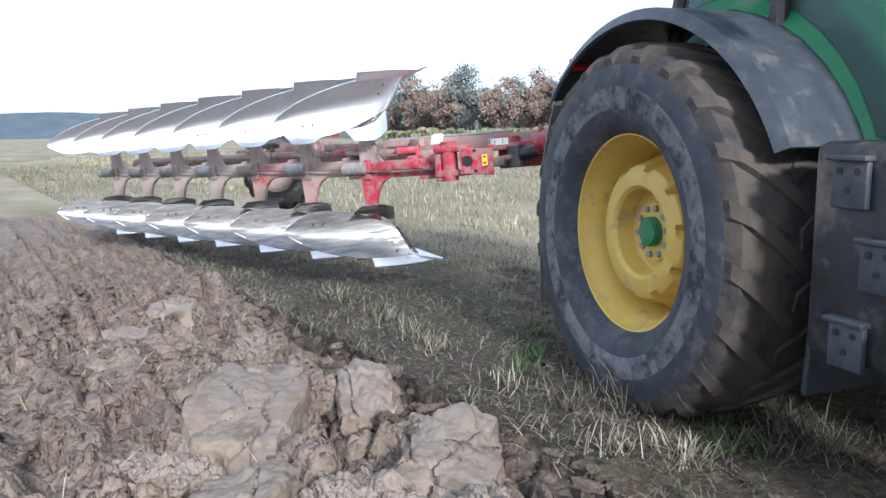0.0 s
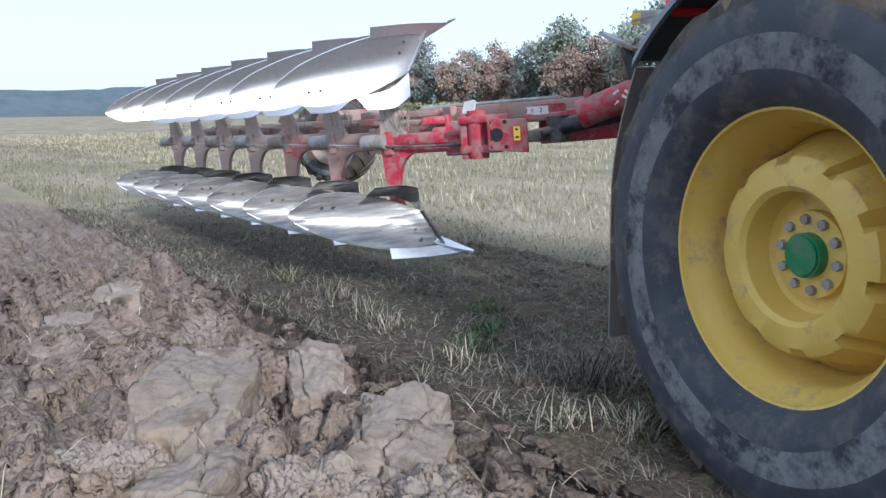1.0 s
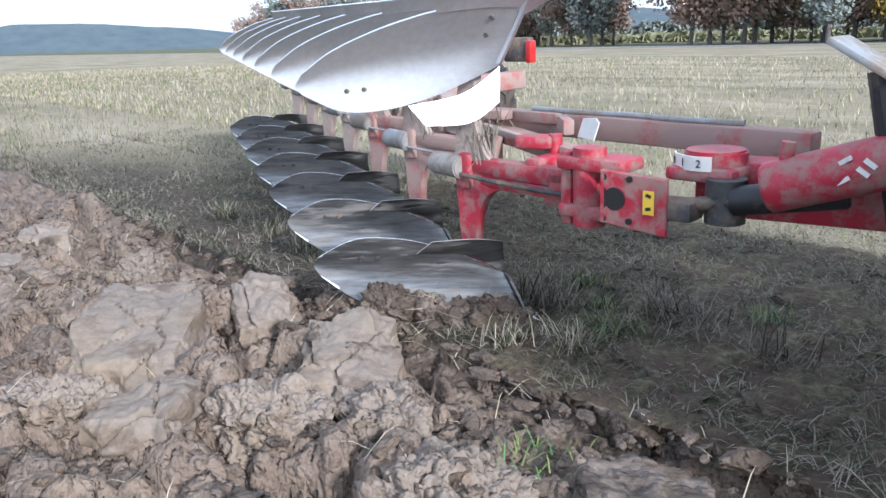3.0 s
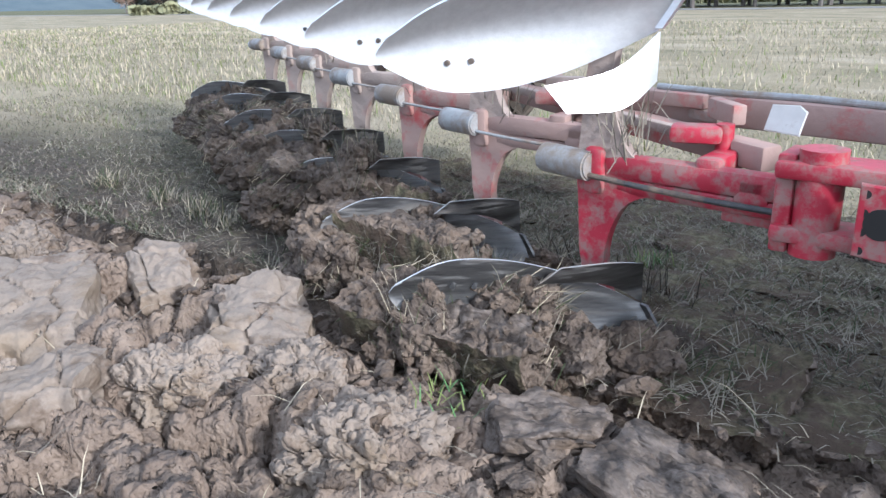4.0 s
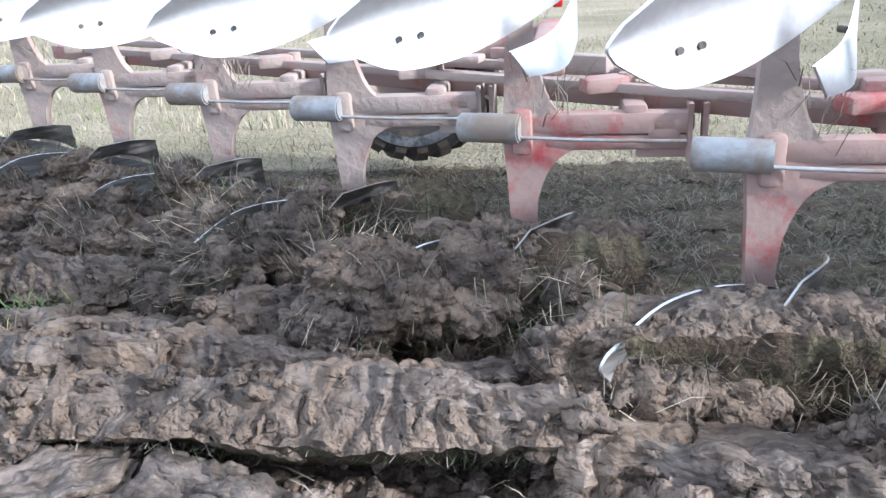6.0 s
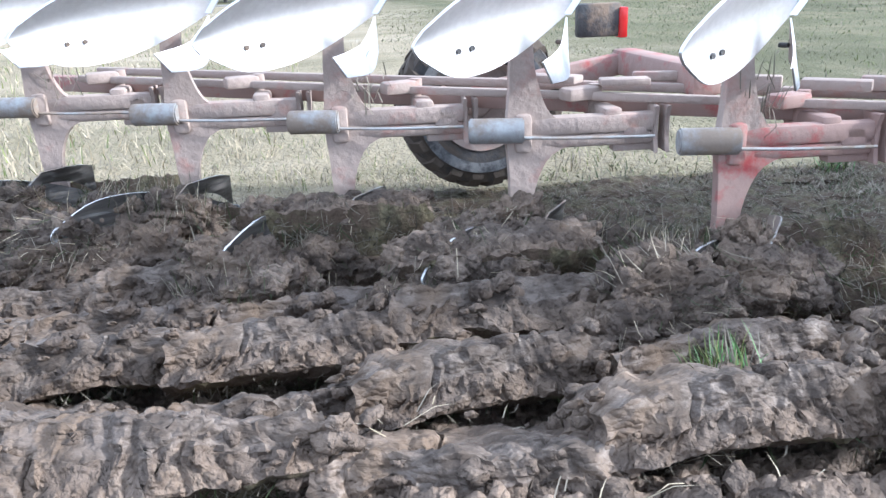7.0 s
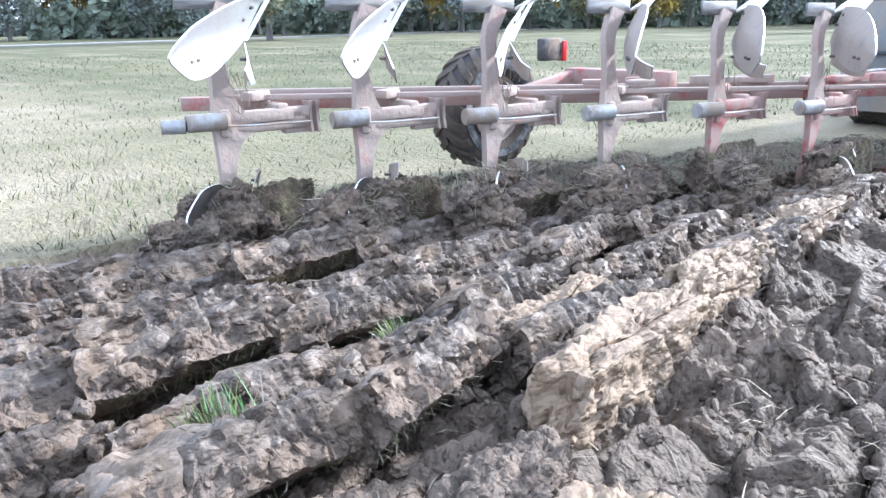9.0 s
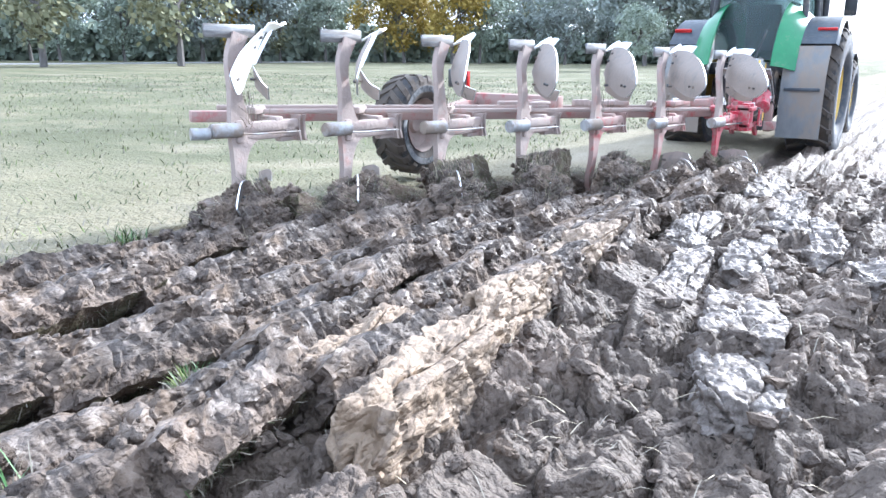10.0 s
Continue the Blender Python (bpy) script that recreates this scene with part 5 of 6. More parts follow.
def tyre_parts(prefix, radius, width, rim_r, lugs, tread_mat, side_mat):
    """Tyre carcass and lugs, turning round the y axis; the outer side is towards -y."""
    b = bmesh.new()
    w = width / 2
    prof = [(rim_r, -w * 0.72), (rim_r + 0.05, -w * 0.90), (rim_r + (radius - rim_r) * 0.26, -w * 0.985), (rim_r + (radius - rim_r) * 0.5, -w * 1.0), (radius - 0.14, -w * 0.97), (radius - 0.07, -w * 0.86),
            (radius - 0.045, -w * 0.4), (radius - 0.04, 0), (radius - 0.045, w * 0.4), (radius - 0.07, w * 0.86), (radius - 0.14, w * 0.97),
            (rim_r + (radius - rim_r) * 0.45, w * 1.0), (rim_r + 0.05, w * 0.90), (rim_r, w * 0.72)]
    lathe(b, prof, 72)
    b.faces.ensure_lookup_table()
    for f in b.faces[144:216]:
        f.material_index = 1
    for f in b.faces[288:648]:
        f.material_index = 2
    carcass = (b, [side_mat, M["rubber_scuffed"], tread_mat])
    pair = []
    for side in (1, -1):
        b = bmesh.new()
        rows = []
        for q in range(7):
            f = q / 6
            y = side * w * (-0.06 + 1.02 * f)
            a = 0.30 * f
            drop = 0.0 if f < 0.8 else (f - 0.8) * 0.35
            rin = radius - 0.075 - drop * 1.2
            rout = radius - 0.024 - drop
            half = 0.042 / radius
            rows.append([(a - half * 1.4, rin, y), (a - half, rout, y), (a + half, rout, y), (a + half * 1.4, rin, y)])
        vs = [[b.verts.new((rr * math.cos(a), y, rr * math.sin(a))) for a, rr, y in rw] for rw in rows]
        for p, q in zip(vs, vs[1:]):
            for t in range(3):
                b.faces.new((p[t], p[t + 1], q[t + 1], q[t]))
        b.faces.new(vs[0])
        b.faces.new(vs[-1])
        pair.append(b)
    return carcass, pair


def build_gauge_wheel():
    """The plough's support wheel, beyond the frame."""
    hub = new("support_wheel")
    c, l = tyre_parts("gauge", 0.60, 0.42, 0.31, 20, M["rubber"], M["rubber"])
    part("tyre", c[0], c[1], hub, "muddy black tyre", 40)
    add_lugs(hub, l, 20, M["rubber"])
    b = bmesh.new()
    lathe(b, [(0.31, -0.17), (0.29, -0.14), (0.27, -0.05), (0.10, -0.02), (0.08, -0.06), (0.0, -0.06)], 40)
    lathe(b, [(0.31, 0.17), (0.29, 0.14), (0.27, 0.05), (0.10, 0.04), (0.0, 0.04)], 40)
    part("rim", b, M["red_earthy"], hub, "earth-covered red rim", 40)
    return hub


WHEEL_AT = Vector((-2.40, 2.80, 0.70))
gauge = build_gauge_wheel()
gauge.parent = plough
b = bmesh.new()
box(b, WHEEL_AT + Vector((0.45, -0.32, 0.18)), (1.1, 0.10, 0.14), Matrix.Rotation(-0.15, 3, "Y"), 0.02)
box(b, WHEEL_AT + Vector((0.95, -0.85, 0.26)), (0.16, 1.2, 0.16), None, 0.02)
part("wheel_arm", b, M["red_dirty"], plough)
b = bmesh.new()
box(b, WHEEL_AT + Vector((0.82, -0.10, 0.52)), (0.30, 0.10, 0.22), None, 0.02)
part("wheel_lamp_bracket", b, M["iron"], plough, "rear light bracket")
b = bmesh.new()
box(b, WHEEL_AT + Vector((0.98, -0.12, 0.50)), (0.06, 0.09, 0.20), None, 0.01)
part("rear_reflector", b, M["lamp_red"], plough, "red rear reflector")


# ---------------- the tractor ----------------
AXLE = 0.97         # hub height: the tyre sinks a little
TYRE_R = 1.06
TYRE_Y = 1.0


def build_tractor():
    root = new("tractor")
    tagged(root, "large green farm tractor with yellow wheel rims and black mudguards", "tractor")
    wheels = []
    for side in (-1, 1):
        hub = new("rear_wheel")
        hub.parent = root
        c, l = tyre_parts("rear", TYRE_R, 0.72, 0.555, 22, M["rubber"], M["rubber_side"])
        part("tyre", c[0], c[1], hub, "scuffed black tractor tyre", 40)
        add_lugs(hub, l, 22, M["rubber"])
        b = bmesh.new()
        o = side
        lathe(b, [(0.575, o * 0.285), (0.575, o * 0.265), (0.545, o * 0.255), (0.535, o * 0.20), (0.50, o * 0.16), (0.495, o * 0.05), (0.47, o * 0.0), (0.465, o * -0.10), (0.535, o * -0.24), (0.565, o * -0.27)], 64)
        part("rim", b, M["yellow"], hub, "yellow painted steel rim", 40)
        b = bmesh.new()
        # dish with its scalloped edge
        rings = []
        seg = 96
        for r0, y, sc in ((0.478, -0.08, 0), (0.44, -0.03, 0), (0.41, 0.06, 1), (0.375, 0.165, 1), (0.345, 0.185, 0), (0.265, 0.185, 0), (0.245, 0.165, 0), (0.23, 0.06, 0), (0.215, 0.045, 0), (0.17, 0.045, 0), (0.165, 0.08, 0), (0.0, 0.08, 0)):
            ring = []
            for k in range(seg):
                a = 6.28318 * k / seg
                w = abs(math.sin(a * 5))
                rr = r0 - (0.055 * max(0, 1 - w / 0.35) if sc else 0)
                ring.append(b.verts.new((rr * math.cos(a), o * (y - (0.05 * max(0, 1 - w / 0.35) if sc else 0)), rr * math.sin(a))))
            rings.append(ring)
        for p, q in zip(rings, rings[1:]):
            for k in range(seg):
                b.faces.new((p[k], p[(k + 1) % seg], q[(k + 1) % seg], q[k]))
        bmesh.ops.remove_doubles(b, verts=b.verts, dist=1e-5)
        dish = part("wheel_disc", b, M["yellow"], hub, "yellow wheel disc with scalloped edge", 35)
        b = bmesh.new()
        cyl(b, (0, o * 0.05, 0), (0, o * 0.13, 0), 0.085, seg=28, bevel=0.01)
        part("hub_cap", b, M["green"], hub, "green hub cap")
        for k in range(10):
            a = 6.28318 * k / 10
            b = bmesh.new()
            q = Vector((0.135 * math.cos(a), 0, 0.135 * math.sin(a)))
            cyl(b, q + Vector((0, o * 0.04, 0)), q + Vector((0, o * 0.10, 0)), 0.02, seg=6)
            cyl(b, q + Vector((0, o * 0.03, 0)), q + Vector((0, o * 0.055, 0)), 0.03, seg=14)
            part("wheel_nut", b, M["grey"], hub)
        wheels.append((hub, side))
        # mudguard: an arch over the tyre with a side lip
        b = bmesh.new()
        rows = []
        for k in range(25):
            a = radians(24 + 116 * k / 24)
            rr = TYRE_R + 0.13
            row = [Vector((rr * math.cos(a), side * y, AXLE + rr * math.sin(a))) for y in (0.58, 0.75, 0.95, 1.06 + 0.06 * k / 24, 1.18 + 0.08 * k / 24)]
            row.append(Vector(((rr - 0.05) * math.cos(a), side * (1.205 + 0.08 * k / 24), AXLE + (rr - 0.05) * math.sin(a))))
            rows.append(row)
        sheet(b, rows, 0.02)
        part("mudguard", b, M["plastic"], root, "dark grey plastic mudguard", 50)
        b = bmesh.new()
        rows = []
        for k in range(19):
            a = radians(12 + 150 * k / 18)
            rows.append([Vector((rr * math.cos(a) * 1.0, side * y, AXLE + rr * math.sin(a))) for rr, y in ((1.215, 0.78), (1.26, 0.72), (1.37, 0.62), (1.46, 0.46))])
        sheet(b, rows, 0.02)
        part("fender_panel", b, M["green"], root, "green fender panel", 50)
        # mud flap hanging behind the tyre
        b = bmesh.new()
        rows = []
        for k in range(13):
            f = k / 12
            z = AXLE + 0.74 - 1.38 * f
            rows.append([Vector((-0.95 - 0.19 * math.sin(min(1.0, f * 2.2) * 1.57) - 0.03 * abs(q - 0.5), side * (0.60 + 0.62 * q), z)) for q in (0, 0.04, 0.3, 0.6, 0.96, 1.0)])
        sheet(b, rows, 0.012)
        part("mud_flap", b, M["flap"], root, "mud-splashed grey rubber mud flap", 50)
        b = bmesh.new()
        box(b, (-1.18, side * 0.91, AXLE + 0.10), (0.02, 0.50, 0.05), None, 0.006)
        part("flap_bar", b, M["plastic"], root)
        b = bmesh.new()
        box(b, (-0.70, side * 1.10, AXLE + 0.98), (0.03, 0.28, 0.09), Matrix.Rotation(-0.7, 3, "Y"), 0.01)
        part("tail_lamp", b, M["lamp_red"], root, "red tail lamp")
        # flap in front of the tyre and the steps
        b = bmesh.new()
        box(b, (1.17, side * 0.80, 0.93), (0.03, 0.56, 1.10), Matrix.Rotation(0.06, 3, "Y"), 0.008)
        part("tyre_flap", b, M["plastic"], root)
        b = bmesh.new()
        box(b, (1.68, side * 0.90, 1.06), (0.86, 0.62, 0.86), None, 0.04)
        part("tank", b, M["black"], root, "black side tank")
        for k, (x, z) in enumerate(((1.45, 1.34), (1.60, 1.04), (1.48, 0.72), (1.88, 0.76))):
            b = bmesh.new()
            box(b, (x, side * 1.225, z), (0.16, 0.03, 0.20), None, 0.008)
            box(b, (x, side * 1.23, z + 0.09), (0.18, 0.07, 0.02), None, 0.004)
            br = part("step_bracket", b, M["plastic"], root, "dark steel bracket with bolt holes")
            for dx, dz in ((-0.04, 0.04), (0.04, 0.04), (0, -0.03)):
                b = bmesh.new()
                cyl(b, (x + dx, side * 1.24, z + dz), (x + dx, side * 1.245, z + dz), 0.014, seg=10)
                part("bolt_hole", b, M["ink"], br)
    # front wheels
    for side in (-1, 1):
        hub = new("front_wheel")
        hub.parent = root
        c, l = tyre_parts("front", 0.76, 0.58, 0.40, 20, M["rubber"], M["rubber_side"])
        part("tyre", c[0], c[1], hub, "", 40)
        add_lugs(hub, l, 20, M["rubber"])
        b = bmesh.new()
        lathe(b, [(0.41, side * 0.22), (0.38, side * 0.18), (0.34, side * 0.02), (0.20, side * 0.10), (0.0, side * 0.12)], 40)
        part("rim", b, M["yellow"], hub, "", 40)
        wheels.append((hub, side * 2))
        b = bmesh.new()
        rows = []
        for k in range(13):
            a = radians(20 + 130 * k / 12)
            rows.append([Vector((3.0 + 0.86 * math.cos(a), side * y, 0.76 + 0.86 * math.sin(a))) for y in (0.66, 0.9, 1.15)])
        sheet(b, rows, 0.015)
        part("front_mudguard", b, M["plastic"], root)
    # chassis, bonnet, cab
    b = bmesh.new()
    box(b, (1.3, 0, 0.95), (3.4, 0.55, 0.5), None, 0.05)
    box(b, (0.0, 0, 1.0), (0.6, 1.35, 0.42), None, 0.08)
    part("chassis", b, M["iron"], root)
    b = bmesh.new()
    rows = []
    for k in range(9):
        f = k / 8
        x = 1.5 + 2.5 * f
        w, h = 0.48 - 0.10 * f, 2.05 - 0.30 * f * f
        rows.append([Vector((x, w, 1.15)), Vector((x, w, h - 0.25)), Vector((x, w * 0.8, h - 0.06)), Vector((x, 0, h)), Vector((x, -w * 0.8, h - 0.06)), Vector((x, -w, h - 0.25)), Vector((x, -w, 1.15))])
    sheet(b, rows, 0.03)
    box(b, (4.02, 0, 1.45), (0.06, 0.72, 0.55), None, 0.03)
    part("bonnet", b, M["green"], root, "green bonnet")
    b = bmesh.new()
    for sx, sy, tx, ty in ((-0.45, 0.72, -0.28, 0.66), (-0.45, -0.72, -0.28, -0.66), (1.40, 0.70, 1.22, 0.62), (1.40, -0.70, 1.22, -0.62), (0.55, 0.78, 0.5, 0.70), (0.55, -0.78, 0.5, -0.70)):
        tube(b, [(sx, sy, 1.45), ((sx + tx) / 2, (sy + ty) / 2 * 1.02, 2.1), (tx, ty, 2.85)], 0.05, 8)
    box(b, (0.45, 0, 1.35), (1.9, 1.45, 0.2), None, 0.05)
    part("cab_frame", b, M["black"], root, "black cab frame")
    b = bmesh.new()
    box(b, (0.45, 0, 2.95), (2.05, 1.65, 0.26), None, 0.09)
    part("cab_roof", b, M["green"], root, "green cab roof")
    for nm, pts in (("rear_window", [(-0.44, 0.66, 1.5), (-0.44, -0.66, 1.5), (-0.30, -0.60, 2.8), (-0.30, 0.60, 2.8)]),
                    ("windscreen", [(1.40, 0.64, 1.5), (1.40, -0.64, 1.5), (1.24, -0.58, 2.8), (1.24, 0.58, 2.8)]),
                    ("side_window", [(-0.40, -0.74, 1.5), (1.34, -0.74, 1.5), (1.18, -0.66, 2.8), (-0.26, -0.66, 2.8)]),
                    ("side_window", [(-0.40, 0.74, 1.5), (1.34, 0.74, 1.5), (1.18, 0.66, 2.8), (-0.26, 0.66, 2.8)])):
        b = bmesh.new()
        p = [Vector(q) for q in pts]
        sheet(b, [[p[0], p[3]], [p[1], p[2]]], 0.006)
        part(nm, b, M["glass"], root).visible_shadow = False
    b = bmesh.new()
    box(b, (0.35, 0, 1.72), (0.55, 0.55, 0.16), None, 0.06)
    box(b, (0.12, 0, 2.05), (0.16, 0.55, 0.70), None, 0.06)
    part("seat", b, M["black"], root, "black cab seat")
    b = bmesh.new()
    cyl(b, (1.45, -0.72, 1.5), (1.45, -0.72, 2.9), 0.07)
    part("exhaust", b, M["black"], root)
    for side in (-1, 1):
        b = bmesh.new()
        tube(b, [(1.3, side * 0.7, 2.6), (1.35, side * 1.05, 2.65), (1.32, side * 1.12, 2.6)], 0.018, 6)
        box(b, (1.32, side * 1.14, 2.42), (0.06, 0.20, 0.36), None, 0.02)
        part("mirror", b, M["black"], root)
    # three-point linkage
    for side in (-1, 1):
        b = bmesh.new()
        box(b, (-0.75, side * 0.42, 0.62), (1.0, 0.07, 0.12), Matrix.Rotation(-0.12 * 1, 3, "Y"), 0.015)
        part("lower_link", b, M["iron"], root)
        b = bmesh.new()
        cyl(b, (-0.75, side * 0.44, 0.66), (-0.45, side * 0.40, 1.35), 0.035)
        part("lift_rod", b, M["iron"], root)
    b = bmesh.new()
    cyl(b, (-0.35, 0, 1.20), (-1.1, 0, 1.16), 0.04)
    part("top_link", b, M["iron"], root)
    return root, wheels


tractor, tractor_wheels = build_tractor()
TRACTOR = [
    (0.0, (-2.57, 4.41, 0.0, -15.0)), (0.5, (-1.83, 4.15, 0.0, -16.5)), (1.0, (-1.06, 3.88, 0.0, -17.5)), (1.5, (-0.38, 3.65, 0.0, -17.5)),
    (2.0, (0.11, 3.48, 0.0, -16.0)), (2.5, (0.80, 3.30, -0.02, -12.0)), (3.0, (1.42, 3.18, -0.04, -8.0)), (3.5, (2.0, 3.08, -0.06, -5.0)), (4.0, (2.60, 3.0, -0.08, -2.5)),
    (4.5, (3.30, 2.97, -0.1, -1.0)), (5.0, (4.10, 2.95, -0.1, 0)), (5.5, (5.0, 2.95, -0.1, 0)), (6.0, (6.03, 2.95, -0.1, 0)), (7.5, (9.32, 2.95, -0.1, 0)),
    (8.0, (10.5, 2.95, -0.1, 0)), (8.5, (11.62, 2.95, -0.1, 0)), (9.0, (12.69, 2.95, -0.1, 0)), (9.5, (13.77, 2.95, -0.1, 0)), (10.0, (14.8, 2.95, -0.1, 0)),
]

# ---------------- stubble and grass ----------------
def in_strip(x, y):
    i = math.floor((y - EDGE) / WIDTH)
    return 0 <= i < BODIES and strip_start(i) < x < 11.3 - 0.9 * i + 1.2


def grass_patch(name, count, area, lengths, width, mats, label, seed, lean=0.9, flat=0.05):
    b_v, b_f, b_m = [], [], []
    r = random.Random(seed)
    made = 0
    while made < count:
        x, y = r.uniform(area[0], area[1]), area[2] + (area[3] - area[2]) * r.random() ** 1.6
        if in_strip(x, y):
            made += 0.3
            continue
        made += 1
        a = r.uniform(0, 6.283)
        d = Vector((math.cos(a), math.sin(a), 0))
        if noise.noise(Vector((x * 1.1, y * 1.1, seed))) + 0.5 * noise.noise(Vector((x * 3.7, y * 3.7, seed))) < r.uniform(-0.9, 0.35):
            continue
        ln = r.uniform(flat, lean)
        h = r.uniform(*lengths)
        w = width * r.uniform(0.6, 1.4) * (1 + 0.06 * math.hypot(x, y))
        s = Vector((-d.y, d.x, 0)) * w
        p = Vector((x, y, -0.02))
        tip = p + d * h * ln + Vector((0, 0, h * math.sqrt(max(0.04, 1 - ln * ln))))
        mid = p.lerp(tip, 0.55) + Vector((0, 0, 0.1 * h))
        n0 = len(b_v)
        b_v += [p - s, p + s, mid + s * 0.7, mid - s * 0.7, tip]
        b_f += [(n0, n0 + 1, n0 + 2, n0 + 3), (n0 + 3, n0 + 2, n0 + 4)]
        k = r.randrange(len(mats))
        b_m += [k, k]
    me = bpy.data.meshes.new(name)
    me.from_pydata(b_v, [], b_f)
    for m in mats:
        me.materials.append(m)
    me.polygons.foreach_set("material_index", b_m)
    return tagged(new(name, me), label, "grass", kind="stuff")


grass_patch("mulch", 44000, (-14, 2.5, 2.45, 6.5), (0.03, 0.13), 0.0020, [M["mulch_stem"], M["mulch_stem"], M["stem"], M["stem"], M["mulch_green"]], "dark mulch of flat straw and green regrowth", 13, 0.998, 0.7)
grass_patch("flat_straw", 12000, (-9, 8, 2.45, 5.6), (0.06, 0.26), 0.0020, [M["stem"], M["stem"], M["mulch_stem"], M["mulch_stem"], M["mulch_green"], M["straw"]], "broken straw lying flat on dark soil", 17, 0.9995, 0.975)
grass_patch("stubble", 48000, (-14, 4, 4.8, 13), (0.04, 0.17), 0.0020, [M["straw"], M["stem"], M["stem"], M["stem"], M["grass"]], "short pale stubble and dead stems lying flat", 3, 0.995, 0.55)
grass_patch("field_stubble", 45000, (-45, -13, 2.5, 24), (0.05, 0.22), 0.003, [M["straw"], M["stem"], M["stem"], M["grass"]], "pale stubble further down the field", 44, 0.95, 0.3)
grass_patch("tall_grass", 60000, (-60, 0, 7, 45), (0.08, 0.24), 0.004, [M["straw"], M["straw"], M["stem"], M["grass"]], "tall dry pale grass in the field", 4, 0.92, 0.2)
grass_patch("meadow_grass", 42000, (2, 40, 5.4, 45), (0.05, 0.16), 0.004, [M["stem"], M["grass"], M["mulch_green"], M["mulch_green"]], "short pale green grass", 14, 0.99, 0.6)

# ---------------- trees ----------------
def tree_mesh(seed, height, leaf, bare=0.0):
    r = random.Random(seed)
    b = bmesh.new()
    tips = []

    def limb(p, d, length, rad, level):
        q = p + d * length
        cyl(b, p, q, rad, rad * 0.6, 7)
        if level >= 3 or rad < 0.02:
            tips.append(q)
            return
        for k in range(r.randint(3, 4)):
            nd = (d + Vector((r.gauss(0, 0.55), r.gauss(0, 0.55), r.gauss(0.12, 0.25)))).normalized()
            limb(p.lerp(q, r.uniform(0.65, 1.0)), nd, length * r.uniform(0.55, 0.8), rad * 0.55, level + 1)
    limb(Vector((0, 0, -0.3)), Vector((r.gauss(0, 0.04), r.gauss(0, 0.04), 1)).normalized(), height * 0.36, height * 0.020, 0)
    trunk = finish(b, "trunk", M["bark"], 40)
    V, F = [], []
    blobs = [(t, height * 0.10) for t in tips]
    for k in range(46):
        a, e = r.uniform(0, 6.283), r.uniform(-1, 1)
        rad = height * 0.26 * math.sqrt(1 - e * e) * r.uniform(0.5, 1.0)
        blobs.append((Vector((rad * math.cos(a), rad * math.sin(a), height * (0.54 + 0.38 * e))), height * 0.08))
    for t, rad in blobs:
        if r.random() < bare:
            continue
        for _ in range(56):
            d = Vector((r.gauss(0, 1), r.gauss(0, 1), r.gauss(0, 0.85)))
            c = t + d * rad * 0.55
            s = height * r.uniform(0.011, 0.024)
            n1 = Vector((r.gauss(0, 1), r.gauss(0, 1), r.gauss(0, 1))).normalized()
            n2 = n1.orthogonal().normalized()
            n3 = n1.cross(n2)
            k = len(V)
            V += [c + n2 * s, c + n3 * s * 0.7, c - n2 * s, c - n3 * s * 0.7]
            F.append((k, k + 1, k + 2, k + 3))
    me = bpy.data.meshes.new("crown")
    me.from_pydata(V, [], F)
    me.materials.append(M[leaf])
    return trunk, me


def tree(seed, height, leaf, bare, words):
    tr, cr = tree_mesh(seed, height, leaf, bare)
    root = new("tree")
    new("trunk", tr).parent = root
    new("crown", cr).parent = root
    return tagged(root, words, "tree", "trees along the field edge")


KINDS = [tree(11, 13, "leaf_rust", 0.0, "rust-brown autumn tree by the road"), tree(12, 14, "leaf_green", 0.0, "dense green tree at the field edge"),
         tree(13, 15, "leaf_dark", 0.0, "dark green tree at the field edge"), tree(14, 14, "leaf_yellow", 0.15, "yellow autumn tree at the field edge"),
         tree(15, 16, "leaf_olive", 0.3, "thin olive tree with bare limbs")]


def place(az, dist):
    return dist * math.sin(radians(az)), dist * math.cos(radians(az))


def build_trees():
    r = random.Random(21)
    used = set()
    plan = []
    for k in range(58):                     # the avenue behind the road, autumn colours
        az = -60 + 1.05 * k + r.uniform(-0.5, 0.5)
        plan.append((az, max(112, 205 - 3.3 * (az + 60)) + r.uniform(-7, 7), r.choice((0, 0, 1, 2, 1, 0)), r.uniform(0.85, 1.3)))
    for k in range(40):                     # the wood opposite
        plan.append((8 + 1.75 * k + r.uniform(-0.6, 0.6), r.uniform(105, 150), r.choice((1, 2, 2, 4, 2, 1, 3)), r.uniform(0.7, 1.15)))
    for az, d, kd, sc in ((-21, 95, 2, 1.0), (-17, 100, 3, 0.9), (-13, 98, 3, 1.05), (29.5, 78, 4, 1.1), (38.0, 82, 4, 1.2), (42, 110, 3, 1.0), (70, 75, 1, 0.45)):
        plan.append((az, d, kd, sc))
    plan.append((-36.6, 150, 1, 1.5))
    for az, d, kd, sc in plan:
        if -33.5 < az < -29.8:              # a gap in the avenue
            continue
        x, y = place(az, d)
        m = pose(x, y, 0, 0, 0, r.uniform(0, 360))
        if kd not in used:
            KINDS[kd].matrix_world = m
            KINDS[kd].scale = (sc, sc, sc)
            used.add(kd)
        else:
            ob = copy_thing(KINDS[kd], m)
            ob.scale = (sc, sc, sc)
build_trees()


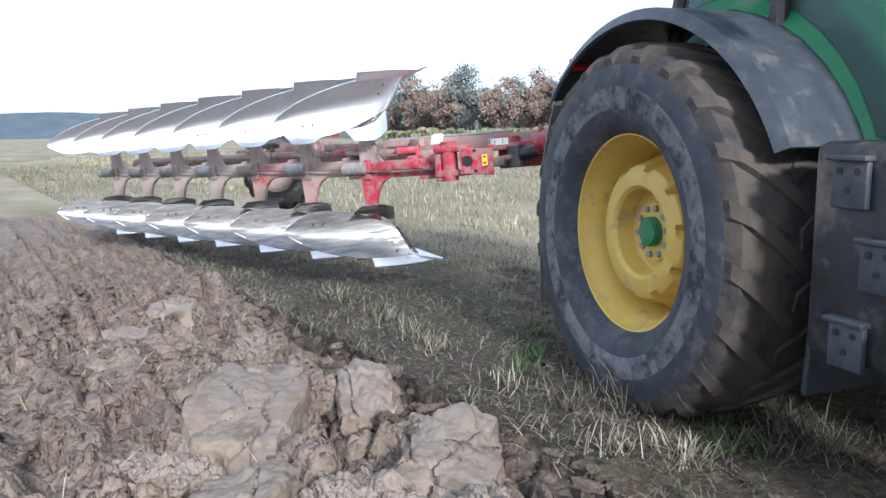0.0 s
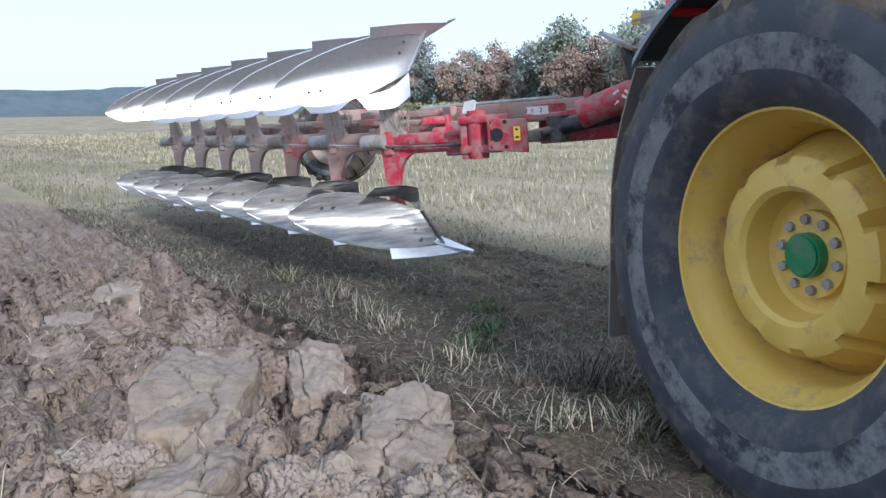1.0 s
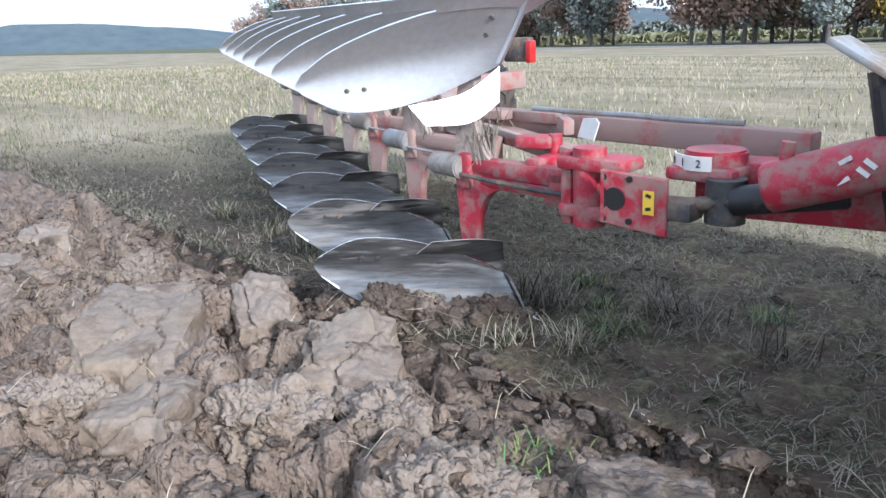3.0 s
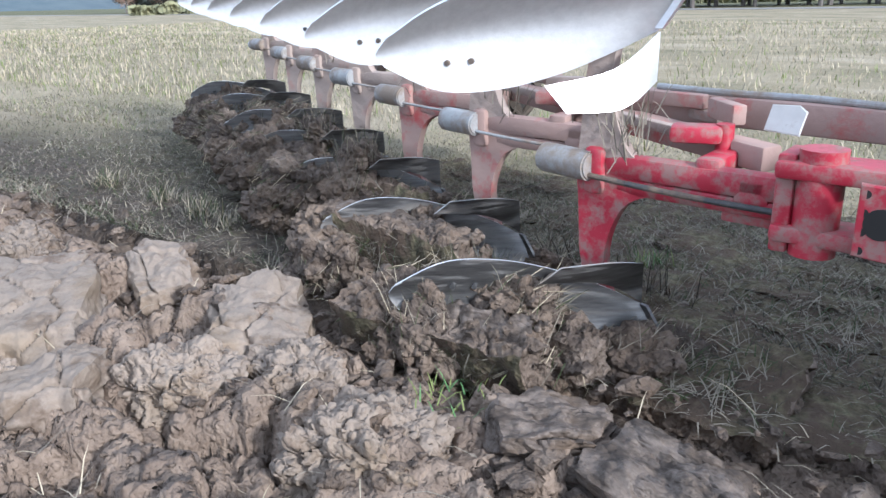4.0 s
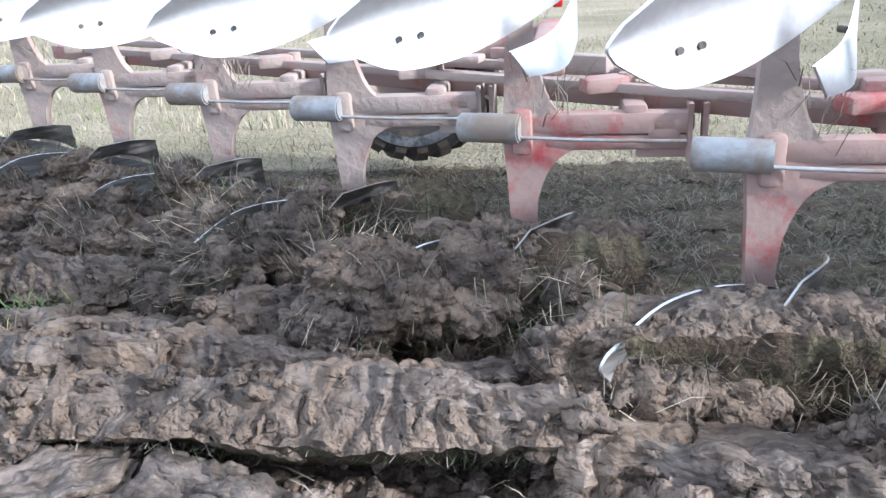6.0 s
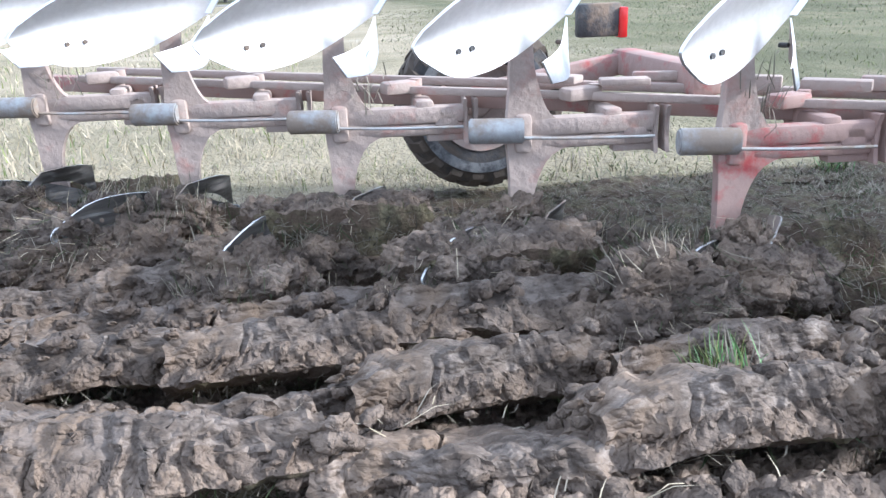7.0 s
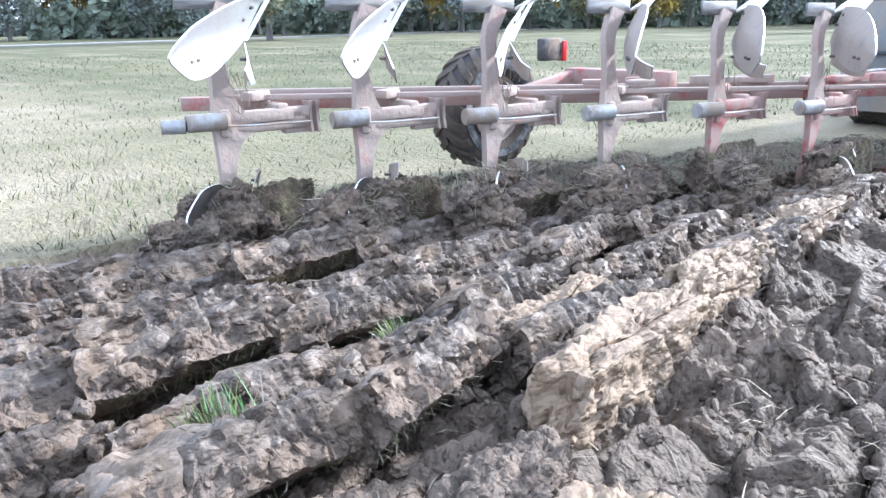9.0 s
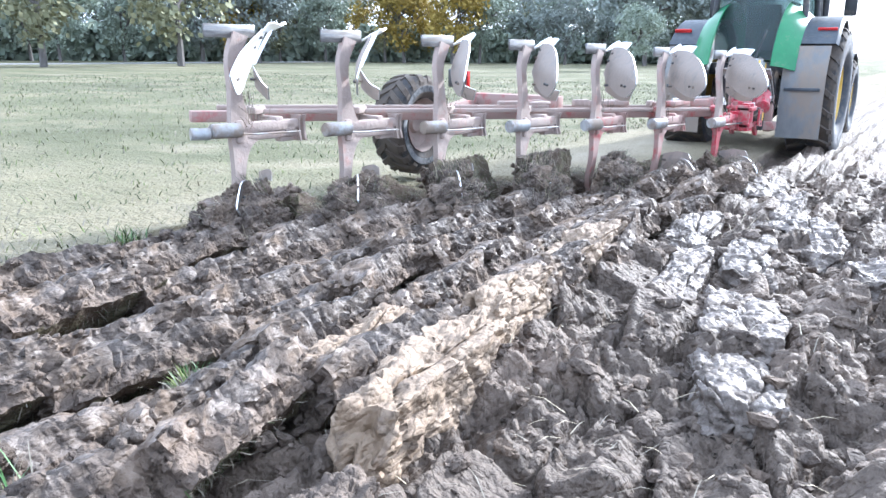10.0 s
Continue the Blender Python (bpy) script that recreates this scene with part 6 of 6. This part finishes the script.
def far_wood(name, a0, a1, dist, height, leaf, label, seed):
    """A far wood's edge: many leaf clumps on a long low bank."""
    r = random.Random(seed)
    V, F = [], []
    n = int((a1 - a0) * 700)
    for _ in range(n):
        az = r.uniform(a0, a1)
        hh = height * (0.55 + 0.45 * noise.noise(Vector((az * 0.55, seed, 0))) + 0.25 * noise.noise(Vector((az * 2.3, seed, 3))))
        z = hh * r.random() ** 0.7
        x, y = place(az, dist + r.uniform(0, 12))
        s = r.uniform(0.5, 1.2)
        c = Vector((x, y, z))
        n1 = Vector((r.gauss(0, 1), r.gauss(0, 1), r.gauss(0, 1))).normalized()
        n2 = n1.orthogonal().normalized()
        n3 = n1.cross(n2)
        k = len(V)
        V += [c + n2 * s, c + n3 * s * 0.7, c - n2 * s, c - n3 * s * 0.7]
        F.append((k, k + 1, k + 2, k + 3))
    me = bpy.data.meshes.new(name)
    me.from_pydata(V, [], F)
    me.materials.append(M[leaf])
    tagged(new(name, me), label, "wood", kind="stuff")


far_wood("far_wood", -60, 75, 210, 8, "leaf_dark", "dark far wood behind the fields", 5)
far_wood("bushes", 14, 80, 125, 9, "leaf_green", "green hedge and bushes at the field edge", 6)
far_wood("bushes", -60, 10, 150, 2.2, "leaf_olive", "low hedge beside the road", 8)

# distant hills
bm = bmesh.new()
top, low = [], []
for k in range(121):
    az = -110 + 95 * k / 120
    h = 15 + 24 * max(0, noise.noise(Vector((az * 0.09, 2.2, 0))) + 0.35) + 2.0 * noise.noise(Vector((az * 0.8, 7, 0)))
    x, y = place(az, 820)
    top.append(bm.verts.new((x * 1.1, y * 1.1, h)))
    low.append(bm.verts.new((x, y, -1)))
for a in range(120):
    bm.faces.new((low[a], low[a + 1], top[a + 1], top[a]))
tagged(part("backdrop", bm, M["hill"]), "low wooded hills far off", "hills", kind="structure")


# ---------------- soil that rides on the mouldboards ----------------
RIDE = [((0.50, -0.12, 0.00), (0.46, 0.34, 0.36)), ((0.27, -0.30, 0.08), (0.56, 0.36, 0.44)), ((0.02, -0.45, 0.15), (0.52, 0.34, 0.46)),
        ((-0.24, -0.60, 0.12), (0.52, 0.34, 0.40)), ((0.14, -0.34, 0.33), (0.34, 0.24, 0.26)), ((-0.45, -0.62, 0.04), (0.50, 0.36, 0.34)),
        ((-0.14, -0.40, 0.32), (0.36, 0.26, 0.24)), ((-0.34, -0.55, 0.26), (0.52, 0.32, 0.32)), ((0.70, -0.02, -0.02), (0.50, 0.36, 0.26))]
ride_meshes = []
for k, (_, (sx, sy, sz)) in enumerate(RIDE):
    for v in range(2):
        lm = finish(lump(200 + 7 * k + v, sx, sy, sz, 5, 0.85, 1.1), "clod", M["soil"], 60)
        b = bmesh.new()
        r = random.Random(300 + 2 * k + v)
        for _ in range(210):
            d = Vector((r.gauss(0, 1), r.gauss(0, 1), r.gauss(0, 1))).normalized()
            blade(b, r, Vector((d.x * sx, d.y * sy, d.z * sz)) * 0.47, r.uniform(0.05, 0.20), 0.0018, r.choice((0, 1, 1, 2)), 0.98)
        ride_meshes.append((lm, finish(b, "stubble", [M["straw"], M["stem"], M["mulch_green"]])))
riders = []
for i in range(BODIES):
    for k in range(len(RIDE)):
        lm, st = ride_meshes[2 * k + (i % 2)]
        ob = tagged(new("clod", lm), "dark clod of moist soil rolling on a mouldboard", "clod", "clods on the mouldboards")
        kid = tagged(new("stubble", st), kind="stuff")
        kid.parent = ob
        riders.append((ob, i, k))


def plough_pose(t):
    for (t0, a), (t1, b) in zip(PLOUGH, PLOUGH[1:]):
        if t <= t1:
            return a.lerp(b, (t - t0) / (t1 - t0))
    return PLOUGH[-1][1]


def rider_rows(i, k, r):
    """Lies in the ground where its body first bites, is picked up by the mouldboard and tumbles along on it."""
    off = STEP * i + Vector(RIDE[k][0]) + Vector((r.uniform(-0.05, 0.05), r.uniform(-0.04, 0.03), r.uniform(-0.02, 0.09)))
    off.z -= STEP.z * i + (0.17 if i < 2 else 0.03)
    tip = 0.83 + STEP.x * i
    t0 = when(strip_start(i) + 0.12 + 0.05 * k - tip)
    t0 = max(t0 - 0.5, 2.5)
    p0 = (plough_pose(t0) @ off)
    turn = r.uniform(0, 300)
    rest = pose(p0.x, p0.y, -0.30, turn, 0, 0)
    rows = [(0.0, rest), (t0, rest)]
    t = t0 + 0.4
    while t < 9.95:
        turn += r.uniform(15, 45)
        p = plough_pose(t) @ off
        rows.append((t, pose(p.x + r.uniform(-0.05, 0.05), p.y + r.uniform(-0.02, 0.02), p.z + r.uniform(-0.04, 0.04), turn, r.uniform(-8, 8), r.uniform(-8, 8))))
        t += 0.45
    p = plough_pose(10.0) @ off
    rows.append((10.0, pose(p.x, p.y, p.z, turn + 20, 0, 0)))
    return rows


# ---------------- everything that moves ----------------
def motions():
    walk(plough, PLOUGH)
    rows = []
    for k in range(121):
        t = 10.0 * k / 120
        x = float(np.interp(t, P_T, P_X))
        rows.append((t, pose(WHEEL_AT.x, WHEEL_AT.y, WHEEL_AT.z, 0, degrees_rolled(x, 0.60), 0)))
    walk(gauge, thin(rows))
    walk(tractor, [(t, pose(x, y, z, 0, 0, a)) for t, (x, y, z, a) in TRACTOR])
    ts = [t for t, _ in TRACTOR]
    xs = [v[0] for _, v in TRACTOR]
    for hub, side in tractor_wheels:
        rad = AXLE if abs(side) == 1 else 0.76
        loc = (0, side * TYRE_Y, AXLE) if abs(side) == 1 else (3.0, side / 2 * 0.92, 0.76)
        rows = []
        for k in range(121):
            t = 10.0 * k / 120
            rows.append((t, pose(*loc, 0, degrees_rolled(float(np.interp(t, ts, xs)), rad), 0)))
        walk(hub, thin(rows))
    r = random.Random(78)
    for ob, i, k in riders:
        walk(ob, rider_rows(i, k, r))
    r = random.Random(77)
    for ob, x, i in slices:
        walk(ob, slice_rows(x, i, r))


def degrees_rolled(x, radius):
    return math.degrees(x / radius)


def thin(rows):
    out = [rows[0]]
    for rw in rows[1:]:
        if frame(rw[0]) >= frame(out[-1][0]) + 8 or rw is rows[-1]:
            out.append(rw)
    return out


motions()
